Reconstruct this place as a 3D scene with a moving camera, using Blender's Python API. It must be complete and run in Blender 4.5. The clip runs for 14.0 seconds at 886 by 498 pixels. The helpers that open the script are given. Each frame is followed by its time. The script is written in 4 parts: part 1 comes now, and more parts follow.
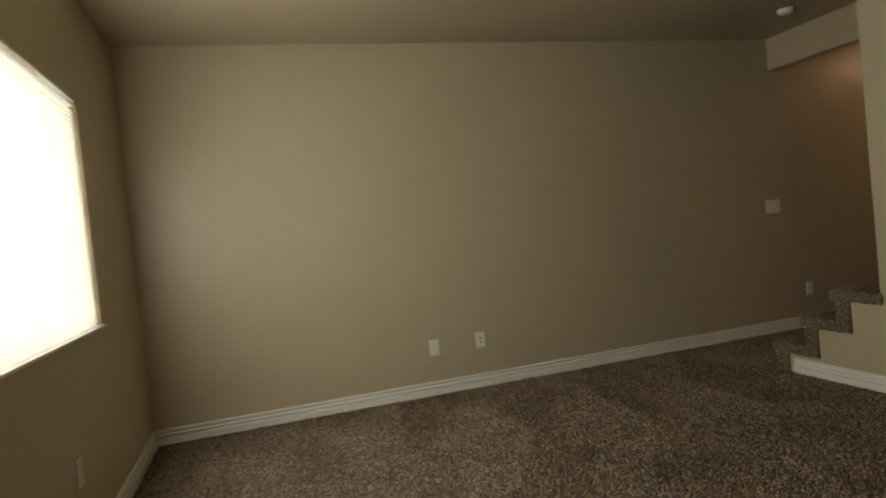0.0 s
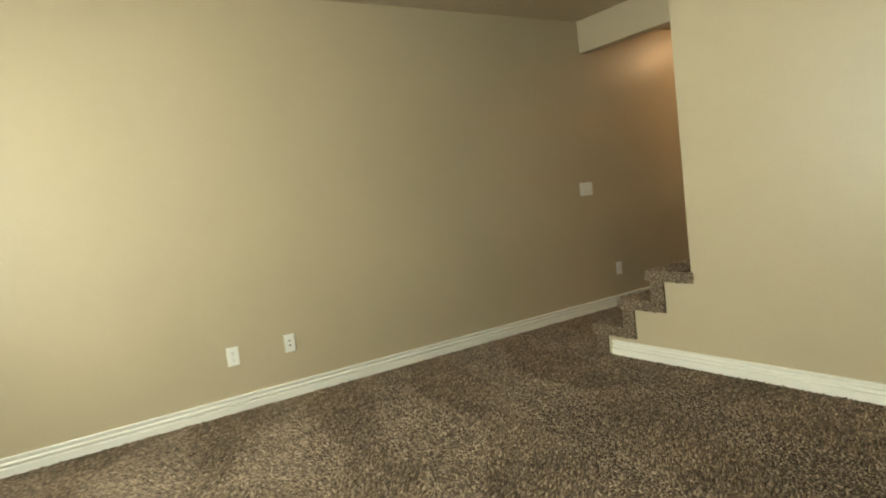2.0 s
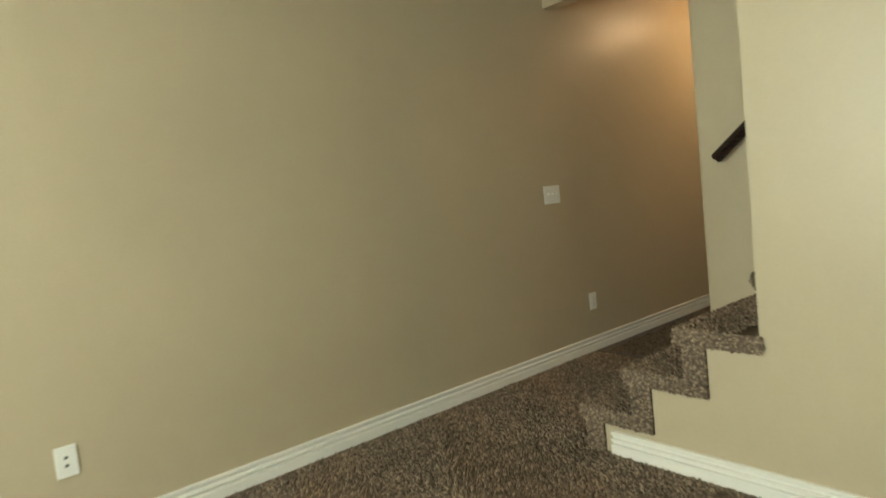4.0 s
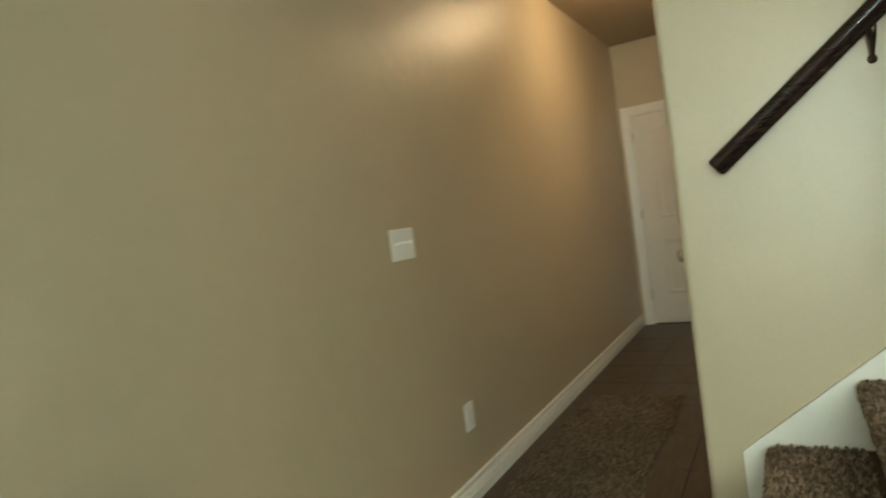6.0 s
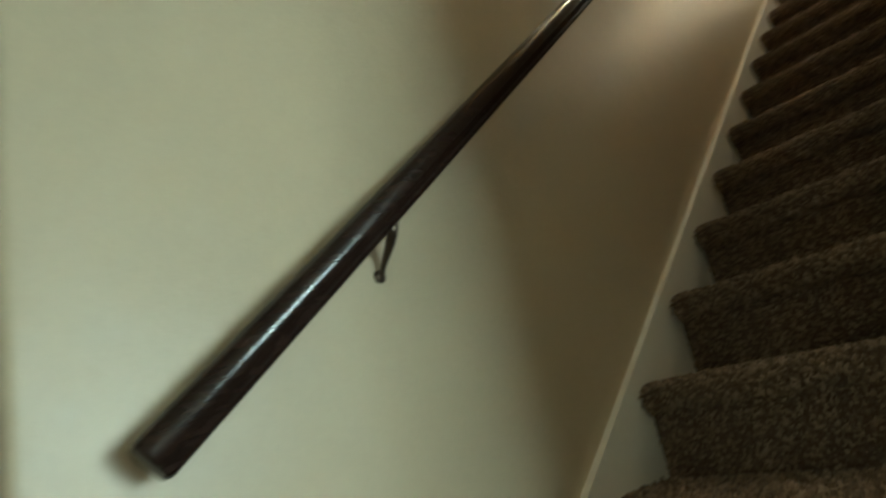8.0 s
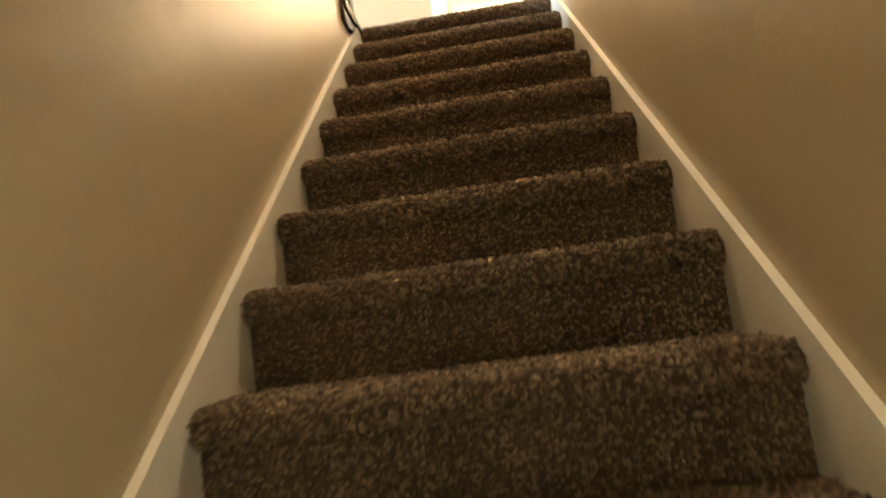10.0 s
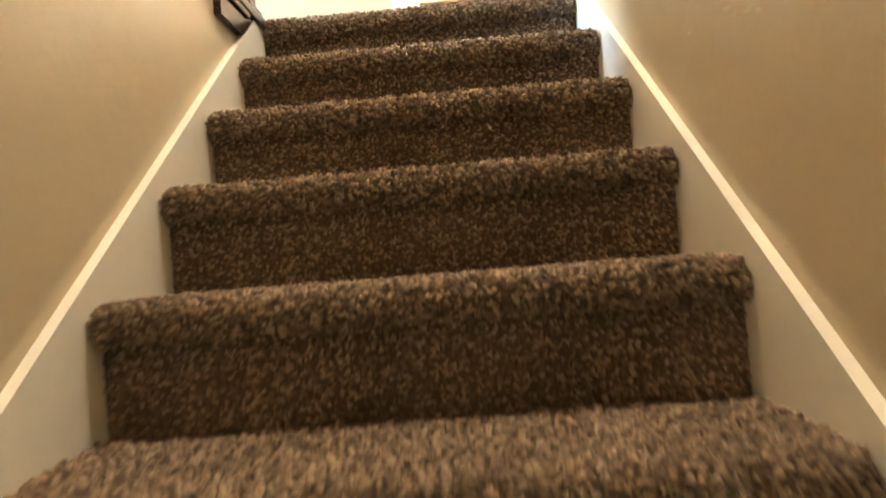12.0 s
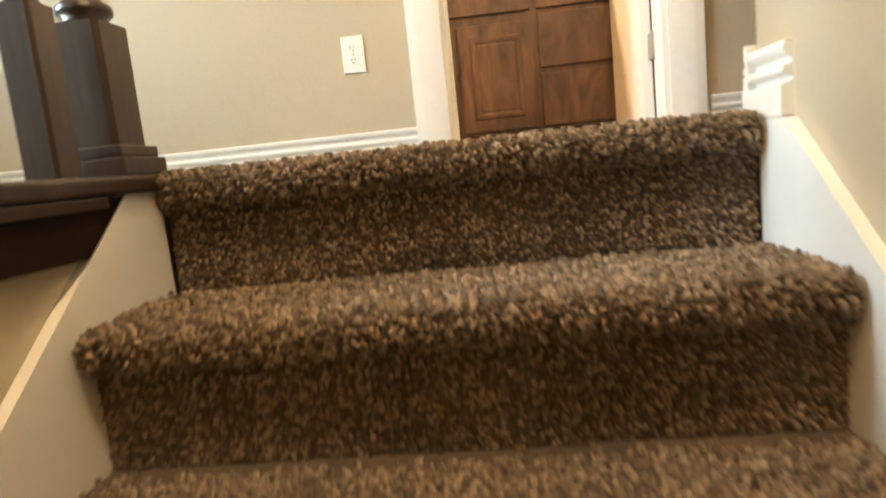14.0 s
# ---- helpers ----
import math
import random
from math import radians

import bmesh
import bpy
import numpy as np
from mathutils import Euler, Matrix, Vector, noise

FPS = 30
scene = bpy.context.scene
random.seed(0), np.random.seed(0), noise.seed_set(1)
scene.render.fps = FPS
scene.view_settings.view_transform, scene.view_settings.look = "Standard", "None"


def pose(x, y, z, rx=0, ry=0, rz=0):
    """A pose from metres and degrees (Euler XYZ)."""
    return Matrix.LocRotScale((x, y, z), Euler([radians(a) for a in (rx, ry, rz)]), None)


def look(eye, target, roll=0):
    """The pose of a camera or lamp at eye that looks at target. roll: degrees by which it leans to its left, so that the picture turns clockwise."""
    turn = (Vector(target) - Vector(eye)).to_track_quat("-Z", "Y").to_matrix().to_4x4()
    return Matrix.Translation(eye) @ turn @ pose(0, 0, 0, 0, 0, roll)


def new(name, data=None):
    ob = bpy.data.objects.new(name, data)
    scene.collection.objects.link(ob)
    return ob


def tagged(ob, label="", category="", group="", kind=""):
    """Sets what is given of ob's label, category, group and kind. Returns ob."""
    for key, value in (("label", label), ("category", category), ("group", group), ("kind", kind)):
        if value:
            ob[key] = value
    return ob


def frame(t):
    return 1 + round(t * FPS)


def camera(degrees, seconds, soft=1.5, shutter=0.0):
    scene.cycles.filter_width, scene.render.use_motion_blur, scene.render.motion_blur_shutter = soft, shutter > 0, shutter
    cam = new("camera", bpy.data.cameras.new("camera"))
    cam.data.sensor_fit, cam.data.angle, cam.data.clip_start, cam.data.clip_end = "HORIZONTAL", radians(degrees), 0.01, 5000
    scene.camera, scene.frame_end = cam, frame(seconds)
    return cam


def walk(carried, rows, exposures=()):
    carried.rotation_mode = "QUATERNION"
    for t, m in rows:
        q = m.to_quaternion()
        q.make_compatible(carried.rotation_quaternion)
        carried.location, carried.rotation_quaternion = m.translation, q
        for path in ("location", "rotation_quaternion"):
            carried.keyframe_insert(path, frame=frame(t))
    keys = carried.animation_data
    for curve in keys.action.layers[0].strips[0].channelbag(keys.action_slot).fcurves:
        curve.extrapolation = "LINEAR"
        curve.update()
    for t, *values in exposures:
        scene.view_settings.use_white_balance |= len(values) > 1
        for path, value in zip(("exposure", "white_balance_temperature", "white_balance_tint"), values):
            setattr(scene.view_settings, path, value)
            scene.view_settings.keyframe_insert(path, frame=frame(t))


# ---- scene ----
cam = camera(71.8, 14.0, soft=1.8, shutter=0.5)
PATH = [
    (0, (4.644, -3.714, 1.280), (2.730, -3.137, 1.222), -5.9),
    (0.5, (4.480, -3.651, 1.310), (2.617, -2.930, 1.220), -6.6),
    (1, (4.346, -3.584, 1.300), (2.544, -2.725, 1.173), -7.0),
    (1.5, (4.284, -3.529, 1.274), (2.548, -2.548, 1.126), -6.9),
    (2, (4.164, -3.411, 1.242), (2.489, -2.330, 1.084), -6.6),
    (2.5, (3.933, -3.223, 1.250), (2.314, -2.063, 1.074), -6.4),
    (3, (3.612, -2.984, 1.246), (2.028, -1.774, 1.076), -6.2),
    (3.5, (3.229, -2.663, 1.249), (1.666, -1.428, 1.078), -6.1),
    (6, (1.342, -1.080, 1.240), (0.360, 0.662, 1.168), -7.8),
    (6.5, (1.100, -0.694, 1.263), (0.629, 1.249, 1.212), -7.1),
    (7, (0.920, -0.500, 1.322), (1.114, 1.488, 1.414), -7.4),
    (7.5, (0.940, -0.230, 1.322), (1.668, 1.617, 1.568), -8.2),
    (8, (0.962, 0.184, 1.296), (2.262, 1.620, 1.790), -12.0),
    (8.5, (1.142, 0.380, 1.375), (2.770, 1.375, 1.982), -10.7),
    (9, (1.325, 0.461, 1.470), (3.168, 1.062, 1.968), -9.5),
    (11.5, (2.606, 0.498, 2.367), (4.605, 0.513, 2.430), -5.1),
    (12, (2.888, 0.471, 2.542), (4.887, 0.526, 2.550), -4.6),
    (12.5, (3.133, 0.440, 2.740), (5.130, 0.530, 2.677), -4.9),
    (13, (3.372, 0.412, 2.946), (5.360, 0.551, 2.786), -5.2),
    (13.5, (3.596, 0.420, 3.143), (5.572, 0.604, 2.899), -6.0),
    (14, (3.832, 0.464, 3.299), (5.804, 0.655, 3.024), -5.9),
]
EXPOSURES = [
    (0, -1.8, 6800, 20), (0.3, -1.6, 7000, 17), (0.6, -0.85, 7300, 15), (0.9, -0.65, 7200, 12), (1.2, -0.5, 7000, 12), (1.6, -0.35, 6800, 10), (3.7, -0.2, 6400, 6),
    (6.0, 0.1, 5900, 0), (6.5, 0.1, 5700, -2), (7.0, 0.0, 5600, -4), (8.0, 0.0, 5300, -6), (8.5, 0.45, 5800, 2), (9.0, 0.85, 6800, 8), (11.3, 1.9, 5600, 6), (13.0, 1.75, 5950, 6), (14, 1.02, 6450, 8),
]
walk(cam, [(t, look(eye, target, roll)) for t, eye, target, roll in PATH], EXPOSURES)

# ---- world and large lights ----
world = bpy.data.worlds.new("sky")
scene.world = world
world.use_nodes = True
sky = world.node_tree.nodes.new("ShaderNodeTexSky")
sky.sky_type = "NISHITA"
sky.sun_disc = False
sky.sun_elevation, sky.sun_rotation = radians(54), radians(-20)
world.node_tree.links.new(sky.outputs[0], world.node_tree.nodes["Background"].inputs[0])
world.node_tree.nodes["Background"].inputs[1].default_value = 0.12
sun = new("sun", bpy.data.lights.new("sun", "SUN"))
sun.data.energy, sun.data.angle, sun.data.color = 2.5, radians(0.5), (1.0, 0.95, 0.87)
sun.matrix_world = look((0, 0, 20), (3.0, -8.0, 8.0))


def area_lamp(name, eye, target, width, height, watts, colour):
    lamp = new(name, bpy.data.lights.new(name, "AREA"))
    lamp.data.shape, lamp.data.size, lamp.data.size_y = "RECTANGLE", width, height
    lamp.data.energy, lamp.data.color = watts, colour
    lamp.matrix_world = look(eye, target)
    return lamp


def bulb(name, place, watts, colour, radius=0.05):
    lamp = new(name, bpy.data.lights.new(name, "POINT"))
    lamp.data.energy, lamp.data.color, lamp.data.shadow_soft_size = watts, colour, radius
    lamp.location = place
    return lamp


DAY = (0.92, 1.0, 0.87)
WARM = (1.0, 0.49, 0.165)
area_lamp("window_daylight", (2.115, -4.530, 1.55), (2.115, 0.0, 1.55), 1.90, 1.06, 140, DAY)
area_lamp("upper_window_daylight", (4.45, 3.58, 4.57), (4.45, 0.0, 4.57), 1.05, 1.35, 48, (0.74, 0.90, 1.0)).data.spread = radians(105)
bulb("hall_bulb", (0.685, 3.07, 2.65), 6.3, WARM)
# Added bulb: fills the stairwell, no fixture known there.
bulb("added_stair_bulb", (3.75, 0.28, 5.62), 52, (1.0, 0.75, 0.47))
for lamp_y in (0.12, 0.40, 0.68):
    bulb("vanity_bulb", (7.36, lamp_y, 5.12), 28, (1.0, 0.66, 0.34), 0.06)


# ---- materials ----
def material(name, colour, rough=0.5, metal=0.0, spread=0.12, grain=60.0, blotch=3.0, bump=0.0, bump_scale=300.0, specular=0.5, waves=0.0):
    """Procedural surface: a base colour that varies at two scales, with fine relief."""
    m = bpy.data.materials.new(name)
    m.use_nodes = True
    nt = m.node_tree
    n, l = nt.nodes, nt.links
    bsdf = n["Principled BSDF"]
    bsdf.inputs["Roughness"].default_value = rough
    bsdf.inputs["Metallic"].default_value = metal
    bsdf.inputs["Specular IOR Level"].default_value = specular
    co = n.new("ShaderNodeTexCoord")
    fine, broad = n.new("ShaderNodeTexNoise"), n.new("ShaderNodeTexNoise")
    fine.inputs["Scale"].default_value, fine.inputs["Detail"].default_value = grain, 4
    broad.inputs["Scale"].default_value, broad.inputs["Detail"].default_value = blotch, 3
    mix = n.new("ShaderNodeMath")
    mix.operation = "ADD"
    l.new(co.outputs["Object"], fine.inputs["Vector"])
    l.new(co.outputs["Object"], broad.inputs["Vector"])
    l.new(fine.outputs["Fac"], mix.inputs[0])
    l.new(broad.outputs["Fac"], mix.inputs[1])
    ramp = n.new("ShaderNodeMapRange")
    ramp.inputs[1].default_value, ramp.inputs[2].default_value = 0.6, 1.4
    ramp.inputs[3].default_value, ramp.inputs[4].default_value = 1 - spread, 1 + spread
    l.new(mix.outputs[0], ramp.inputs[0])
    tint = n.new("ShaderNodeMix")
    tint.data_type, tint.blend_type = "RGBA", "MULTIPLY"
    tint.inputs["Factor"].default_value = 1
    tint.inputs["A"].default_value = (*colour, 1)
    l.new(ramp.outputs[0], tint.inputs["B"])
    l.new(tint.outputs["Result"], bsdf.inputs["Base Color"])
    if bump:
        tex, b = n.new("ShaderNodeTexNoise"), n.new("ShaderNodeBump")
        tex.inputs["Scale"].default_value, tex.inputs["Detail"].default_value = bump_scale, 2
        b.inputs["Strength"].default_value, b.inputs["Distance"].default_value = bump, 0.002
        l.new(co.outputs["Object"], tex.inputs["Vector"])
        l.new(tex.outputs["Fac"], b.inputs["Height"])
        if waves:
            swell, wide = n.new("ShaderNodeTexNoise"), n.new("ShaderNodeBump")
            swell.inputs["Scale"].default_value, swell.inputs["Detail"].default_value = 11.0, 3
            wide.inputs["Strength"].default_value, wide.inputs["Distance"].default_value = waves, 0.012
            l.new(co.outputs["Object"], swell.inputs["Vector"])
            l.new(swell.outputs["Fac"], wide.inputs["Height"])
            l.new(wide.outputs["Normal"], b.inputs["Normal"])
        l.new(b.outputs["Normal"], bsdf.inputs["Normal"])
    return m


def pile_material(name, dark, middle, light, rough=0.95):
    """Flecked yarn: each tuft takes its own shade, with broad brushed patches."""
    m = bpy.data.materials.new(name)
    m.use_nodes = True
    n, l = m.node_tree.nodes, m.node_tree.links
    bsdf = n["Principled BSDF"]
    bsdf.inputs["Roughness"].default_value = rough
    bsdf.inputs["Specular IOR Level"].default_value = 0.15
    bsdf.inputs["Sheen Weight"].default_value = 0.05
    geo, ramp = n.new("ShaderNodeNewGeometry"), n.new("ShaderNodeValToRGB")
    e = ramp.color_ramp.elements
    e[0].color, e[1].color = (*dark, 1), (*light, 1)
    e[0].position, e[1].position = 0.08, 0.97
    mid = e.new(0.55)
    mid.color = (*middle, 1)
    l.new(geo.outputs["Random Per Island"], ramp.inputs[0])
    co, patch, rng = n.new("ShaderNodeTexCoord"), n.new("ShaderNodeTexNoise"), n.new("ShaderNodeMapRange")
    patch.inputs["Scale"].default_value, patch.inputs["Detail"].default_value = 2.2, 3
    l.new(co.outputs["Object"], patch.inputs["Vector"])
    l.new(patch.outputs["Fac"], rng.inputs[0])
    rng.inputs[1].default_value, rng.inputs[2].default_value = 0.35, 0.65
    rng.inputs[3].default_value, rng.inputs[4].default_value = 0.85, 1.15
    tint = n.new("ShaderNodeMix")
    tint.data_type, tint.blend_type = "RGBA", "MULTIPLY"
    tint.inputs["Factor"].default_value = 1
    l.new(ramp.outputs[0], tint.inputs["A"])
    l.new(rng.outputs[0], tint.inputs["B"])
    l.new(tint.outputs["Result"], bsdf.inputs["Base Color"])
    return m


def wood_material(name, dark, light, rough=0.3, stretch=(1.0, 1.0, 8.0), scale=6.0):
    m = bpy.data.materials.new(name)
    m.use_nodes = True
    n, l = m.node_tree.nodes, m.node_tree.links
    bsdf = n["Principled BSDF"]
    bsdf.inputs["Roughness"].default_value = rough
    co, mp, tex = n.new("ShaderNodeTexCoord"), n.new("ShaderNodeMapping"), n.new("ShaderNodeTexNoise")
    mp.inputs["Scale"].default_value = stretch
    tex.inputs["Scale"].default_value, tex.inputs["Detail"].default_value, tex.inputs["Distortion"].default_value = scale, 8, 1.2
    ramp = n.new("ShaderNodeValToRGB")
    ramp.color_ramp.elements[0].color, ramp.color_ramp.elements[1].color = (*dark, 1), (*light, 1)
    ramp.color_ramp.elements[0].position, ramp.color_ramp.elements[1].position = 0.35, 0.7
    l.new(co.outputs["Object"], mp.inputs["Vector"])
    l.new(mp.outputs[0], tex.inputs["Vector"])
    l.new(tex.outputs["Fac"], ramp.inputs[0])
    l.new(ramp.outputs[0], bsdf.inputs["Base Color"])
    b = n.new("ShaderNodeBump")
    b.inputs["Strength"].default_value, b.inputs["Distance"].default_value = 0.15, 0.001
    l.new(tex.outputs["Fac"], b.inputs["Height"])
    l.new(b.outputs["Normal"], bsdf.inputs["Normal"])
    return m


def glow_material(name, colour, strength):
    m = bpy.data.materials.new(name)
    m.use_nodes = True
    bsdf = m.node_tree.nodes["Principled BSDF"]
    bsdf.inputs["Base Color"].default_value = (0.9, 0.88, 0.82, 1)
    bsdf.inputs["Roughness"].default_value = 0.25
    bsdf.inputs["Emission Color"].default_value = (*colour, 1)
    bsdf.inputs["Emission Strength"].default_value = strength
    return m


def glass_material(name):
    m = bpy.data.materials.new(name)
    m.use_nodes = True
    bsdf = m.node_tree.nodes["Principled BSDF"]
    bsdf.inputs["Transmission Weight"].default_value = 1.0
    bsdf.inputs["Roughness"].default_value = 0.02
    bsdf.inputs["IOR"].default_value = 1.45
    return m


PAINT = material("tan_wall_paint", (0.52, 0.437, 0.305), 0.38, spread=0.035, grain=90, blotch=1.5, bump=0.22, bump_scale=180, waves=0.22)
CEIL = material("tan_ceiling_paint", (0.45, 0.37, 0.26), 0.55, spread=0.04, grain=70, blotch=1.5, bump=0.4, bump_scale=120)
TRIM = material("white_trim_paint", (0.85, 0.83, 0.77), 0.32, spread=0.03, grain=40, bump=0.05, bump_scale=90)
DOORPAINT = material("white_door_paint", (0.78, 0.75, 0.68), 0.38, spread=0.03, grain=50, bump=0.10, bump_scale=220)
PLASTIC = material("white_plastic", (0.88, 0.87, 0.82), 0.3, spread=0.02)
DARKSLOT = material("dark_slot", (0.03, 0.03, 0.03), 0.6, spread=0.05)
NICKEL = material("brushed_nickel", (0.55, 0.52, 0.47), 0.28, metal=1.0, spread=0.05, grain=200)
BRONZE = material("dark_bronze", (0.10, 0.075, 0.055), 0.35, metal=0.9, spread=0.1)
VINYL = wood_material("dark_vinyl_floor", (0.055, 0.035, 0.022), (0.10, 0.066, 0.042), 0.42, (8.0, 1.0, 1.0), 5.0)
MAHOGANY = wood_material("dark_stained_wood", (0.016, 0.009, 0.007), (0.030, 0.017, 0.013), 0.20, (1.5, 14.0, 14.0), 4.0)
POSTWOOD = wood_material("dark_post_wood", (0.034, 0.021, 0.014), (0.056, 0.035, 0.024), 0.30, (12.0, 12.0, 1.2), 4.0)
CABINET = wood_material("brown_cabinet_wood", (0.062, 0.029, 0.017), (0.155, 0.082, 0.048), 0.42, (2.0, 4.0, 1.2), 3.0)
CARPET = pile_material("brown_flecked_carpet", (0.130, 0.094, 0.067), (0.250, 0.185, 0.129), (0.410, 0.313, 0.222))
BACKING = material("carpet_ground", (0.13, 0.095, 0.068), 0.95, spread=0.35, grain=160, blotch=4, bump=0.6, bump_scale=200, specular=0.1)
GROUT = material("brown_grout", (0.16, 0.115, 0.08), 0.85, spread=0.2, grain=60)
# Brown carpet yarn with the hall's dim light darkened into its colours.
REMNANT = pile_material("dimmed_brown_carpet", (0.085, 0.062, 0.043), (0.165, 0.120, 0.082), (0.24, 0.182, 0.128))
GLASS = glass_material("window_glass")
HALLGLOW = glow_material("lit_hall_shade", (1.0, 0.72, 0.42), 32)
# Glow of the vanity shades, shared with the added lamp over the stairs.
LANDGLOW = glow_material("lit_vanity_and_added_shade", (1.0, 0.78, 0.5), 25)
MIRROR = material("mirror_silver", (0.9, 0.9, 0.9), 0.02, metal=1.0, spread=0.0)
GROUND = material("outdoor_gravel", (0.36, 0.34, 0.30), 0.9, spread=0.3, grain=12, blotch=0.4)


# ---- mesh helpers ----
def mesh_of(bm, name, smooth=False):
    me = bpy.data.meshes.new(name)
    bm.normal_update()
    bm.to_mesh(me)
    bm.free()
    if smooth:
        me.shade_smooth()
    return me


def part(name, bm, mat, parent=None, label="", smooth=False):
    """Links a bmesh as one mesh object, under a thing or a part."""
    me = mesh_of(bm, name, smooth)
    me.materials.append(mat)
    ob = new(name, me)
    if parent is not None:
        ob.parent = parent
    return tagged(ob, label)


def thing(name, place, label, category, group="", kind=""):
    """An empty at the base of a thing, under which its parts hang."""
    ob = new(name)
    ob.empty_display_size = 0.1
    ob.location = place
    return tagged(ob, label, category, group, kind)


def add_box(bm, lo, hi, bevel=0.0, m=None):
    c = [(a + b) / 2 for a, b in zip(lo, hi)]
    s = [abs(b - a) for a, b in zip(lo, hi)]
    made = bmesh.ops.create_cube(bm, size=1.0, matrix=Matrix.Translation(c) @ Matrix.Diagonal((*s, 1)))
    verts = made["verts"]
    if bevel:
        edges = list({e for v in verts for e in v.link_edges})
        out = bmesh.ops.bevel(bm, geom=edges, offset=bevel, segments=2, profile=0.6, affect="EDGES")
        verts = list({v for v in out["verts"]} | {v for v in verts if v.is_valid})
    if m is not None:
        bmesh.ops.transform(bm, matrix=m, verts=verts)
    return bm


def boxes(*pairs, bevel=0.0):
    bm = bmesh.new()
    for lo, hi in pairs:
        add_box(bm, lo, hi, bevel)
    return bm


def prism(points, axis, a, b):
    """A solid from an outline in the two other axes (cyclic order), stretched from a to b along the axis."""
    bm = bmesh.new()

    def place(p, q, r):
        return {"x": (r, p, q), "y": (p, r, q), "z": (p, q, r)}[axis]

    one = [bm.verts.new(place(p, q, a)) for p, q in points]
    two = [bm.verts.new(place(p, q, b)) for p, q in points]
    bm.faces.new(one)
    bm.faces.new(two)
    for i in range(len(points)):
        j = (i + 1) % len(points)
        bm.faces.new((one[i], one[j], two[j], two[i]))
    bmesh.ops.recalc_face_normals(bm, faces=bm.faces)
    return bm


def lathe(outline, steps=28, m=None):
    """A turned shape from (radius, height) pairs."""
    bm = bmesh.new()
    rings = []
    for r, z in outline:
        if r < 1e-5:
            rings.append([bm.verts.new((0, 0, z))])
        else:
            rings.append([bm.verts.new((r * math.cos(2 * math.pi * i / steps), r * math.sin(2 * math.pi * i / steps), z)) for i in range(steps)])
    for a, b in zip(rings, rings[1:]):
        for i in range(steps):
            j = (i + 1) % steps
            corners = []
            for v in (a[i % len(a)], a[j % len(a)], b[j % len(b)], b[i % len(b)]):
                if v not in corners:
                    corners.append(v)
            if len(corners) > 2:
                bm.faces.new(corners)
    bmesh.ops.recalc_face_normals(bm, faces=bm.faces)
    if m is not None:
        bmesh.ops.transform(bm, matrix=m, verts=bm.verts)
    return bm


def tube(points, radius, sides=10):
    """A round bar along a line of points."""
    bm = bmesh.new()
    rings = []
    radii = radius if isinstance(radius, list) else [radius] * len(points)
    pts = [Vector(p) for p in points]
    for i, p in enumerate(pts):
        way = (pts[min(i + 1, len(pts) - 1)] - pts[max(i - 1, 0)]).normalized()
        turn = way.to_track_quat("Z", "Y").to_matrix()
        rings.append([bm.verts.new(p + turn @ Vector((radii[i] * math.cos(2 * math.pi * k / sides), radii[i] * math.sin(2 * math.pi * k / sides), 0))) for k in range(sides)])
    for a, b in zip(rings, rings[1:]):
        for k in range(sides):
            j = (k + 1) % sides
            bm.faces.new((a[k], a[j], b[j], b[k]))
    bm.faces.new(rings[0])
    bm.faces.new(rings[-1])
    bmesh.ops.recalc_face_normals(bm, faces=bm.faces)
    return bm


BASEBOARD = [(0, 0), (0.019, 0), (0.019, 0.0425), (0.0175, 0.0460), (0.0080, 0.0480), (0.0025, 0.0500), (0.0025, 0.0570), (0.0095, 0.0590), (0.0160, 0.0610), (0.0170, 0.0660), (0.0160, 0.0710), (0.0095, 0.0735), (0.0025, 0.0750), (0.0025, 0.0835), (0.0085, 0.0870), (0.0125, 0.0900), (0.0145, 0.0960), (0.0145, 0.1030), (0.0110, 0.1065), (0, 0.107)]


def moulding(outline, start, end, out):
    """A moulded board: the outline (reach from the wall, height) carried from start to end, reaching out along out."""
    bm = bmesh.new()
    o = Vector(out)
    rows = []
    for p in (start, end):
        rows.append([bm.verts.new(Vector(p) + o * r + Vector((0, 0, h))) for r, h in outline])
    bm.faces.new(rows[0])
    bm.faces.new(rows[1])
    for i in range(len(outline)):
        j = (i + 1) % len(outline)
        bm.faces.new((rows[0][i], rows[0][j], rows[1][j], rows[1][i]))
    bmesh.ops.recalc_face_normals(bm, faces=bm.faces)
    return bm


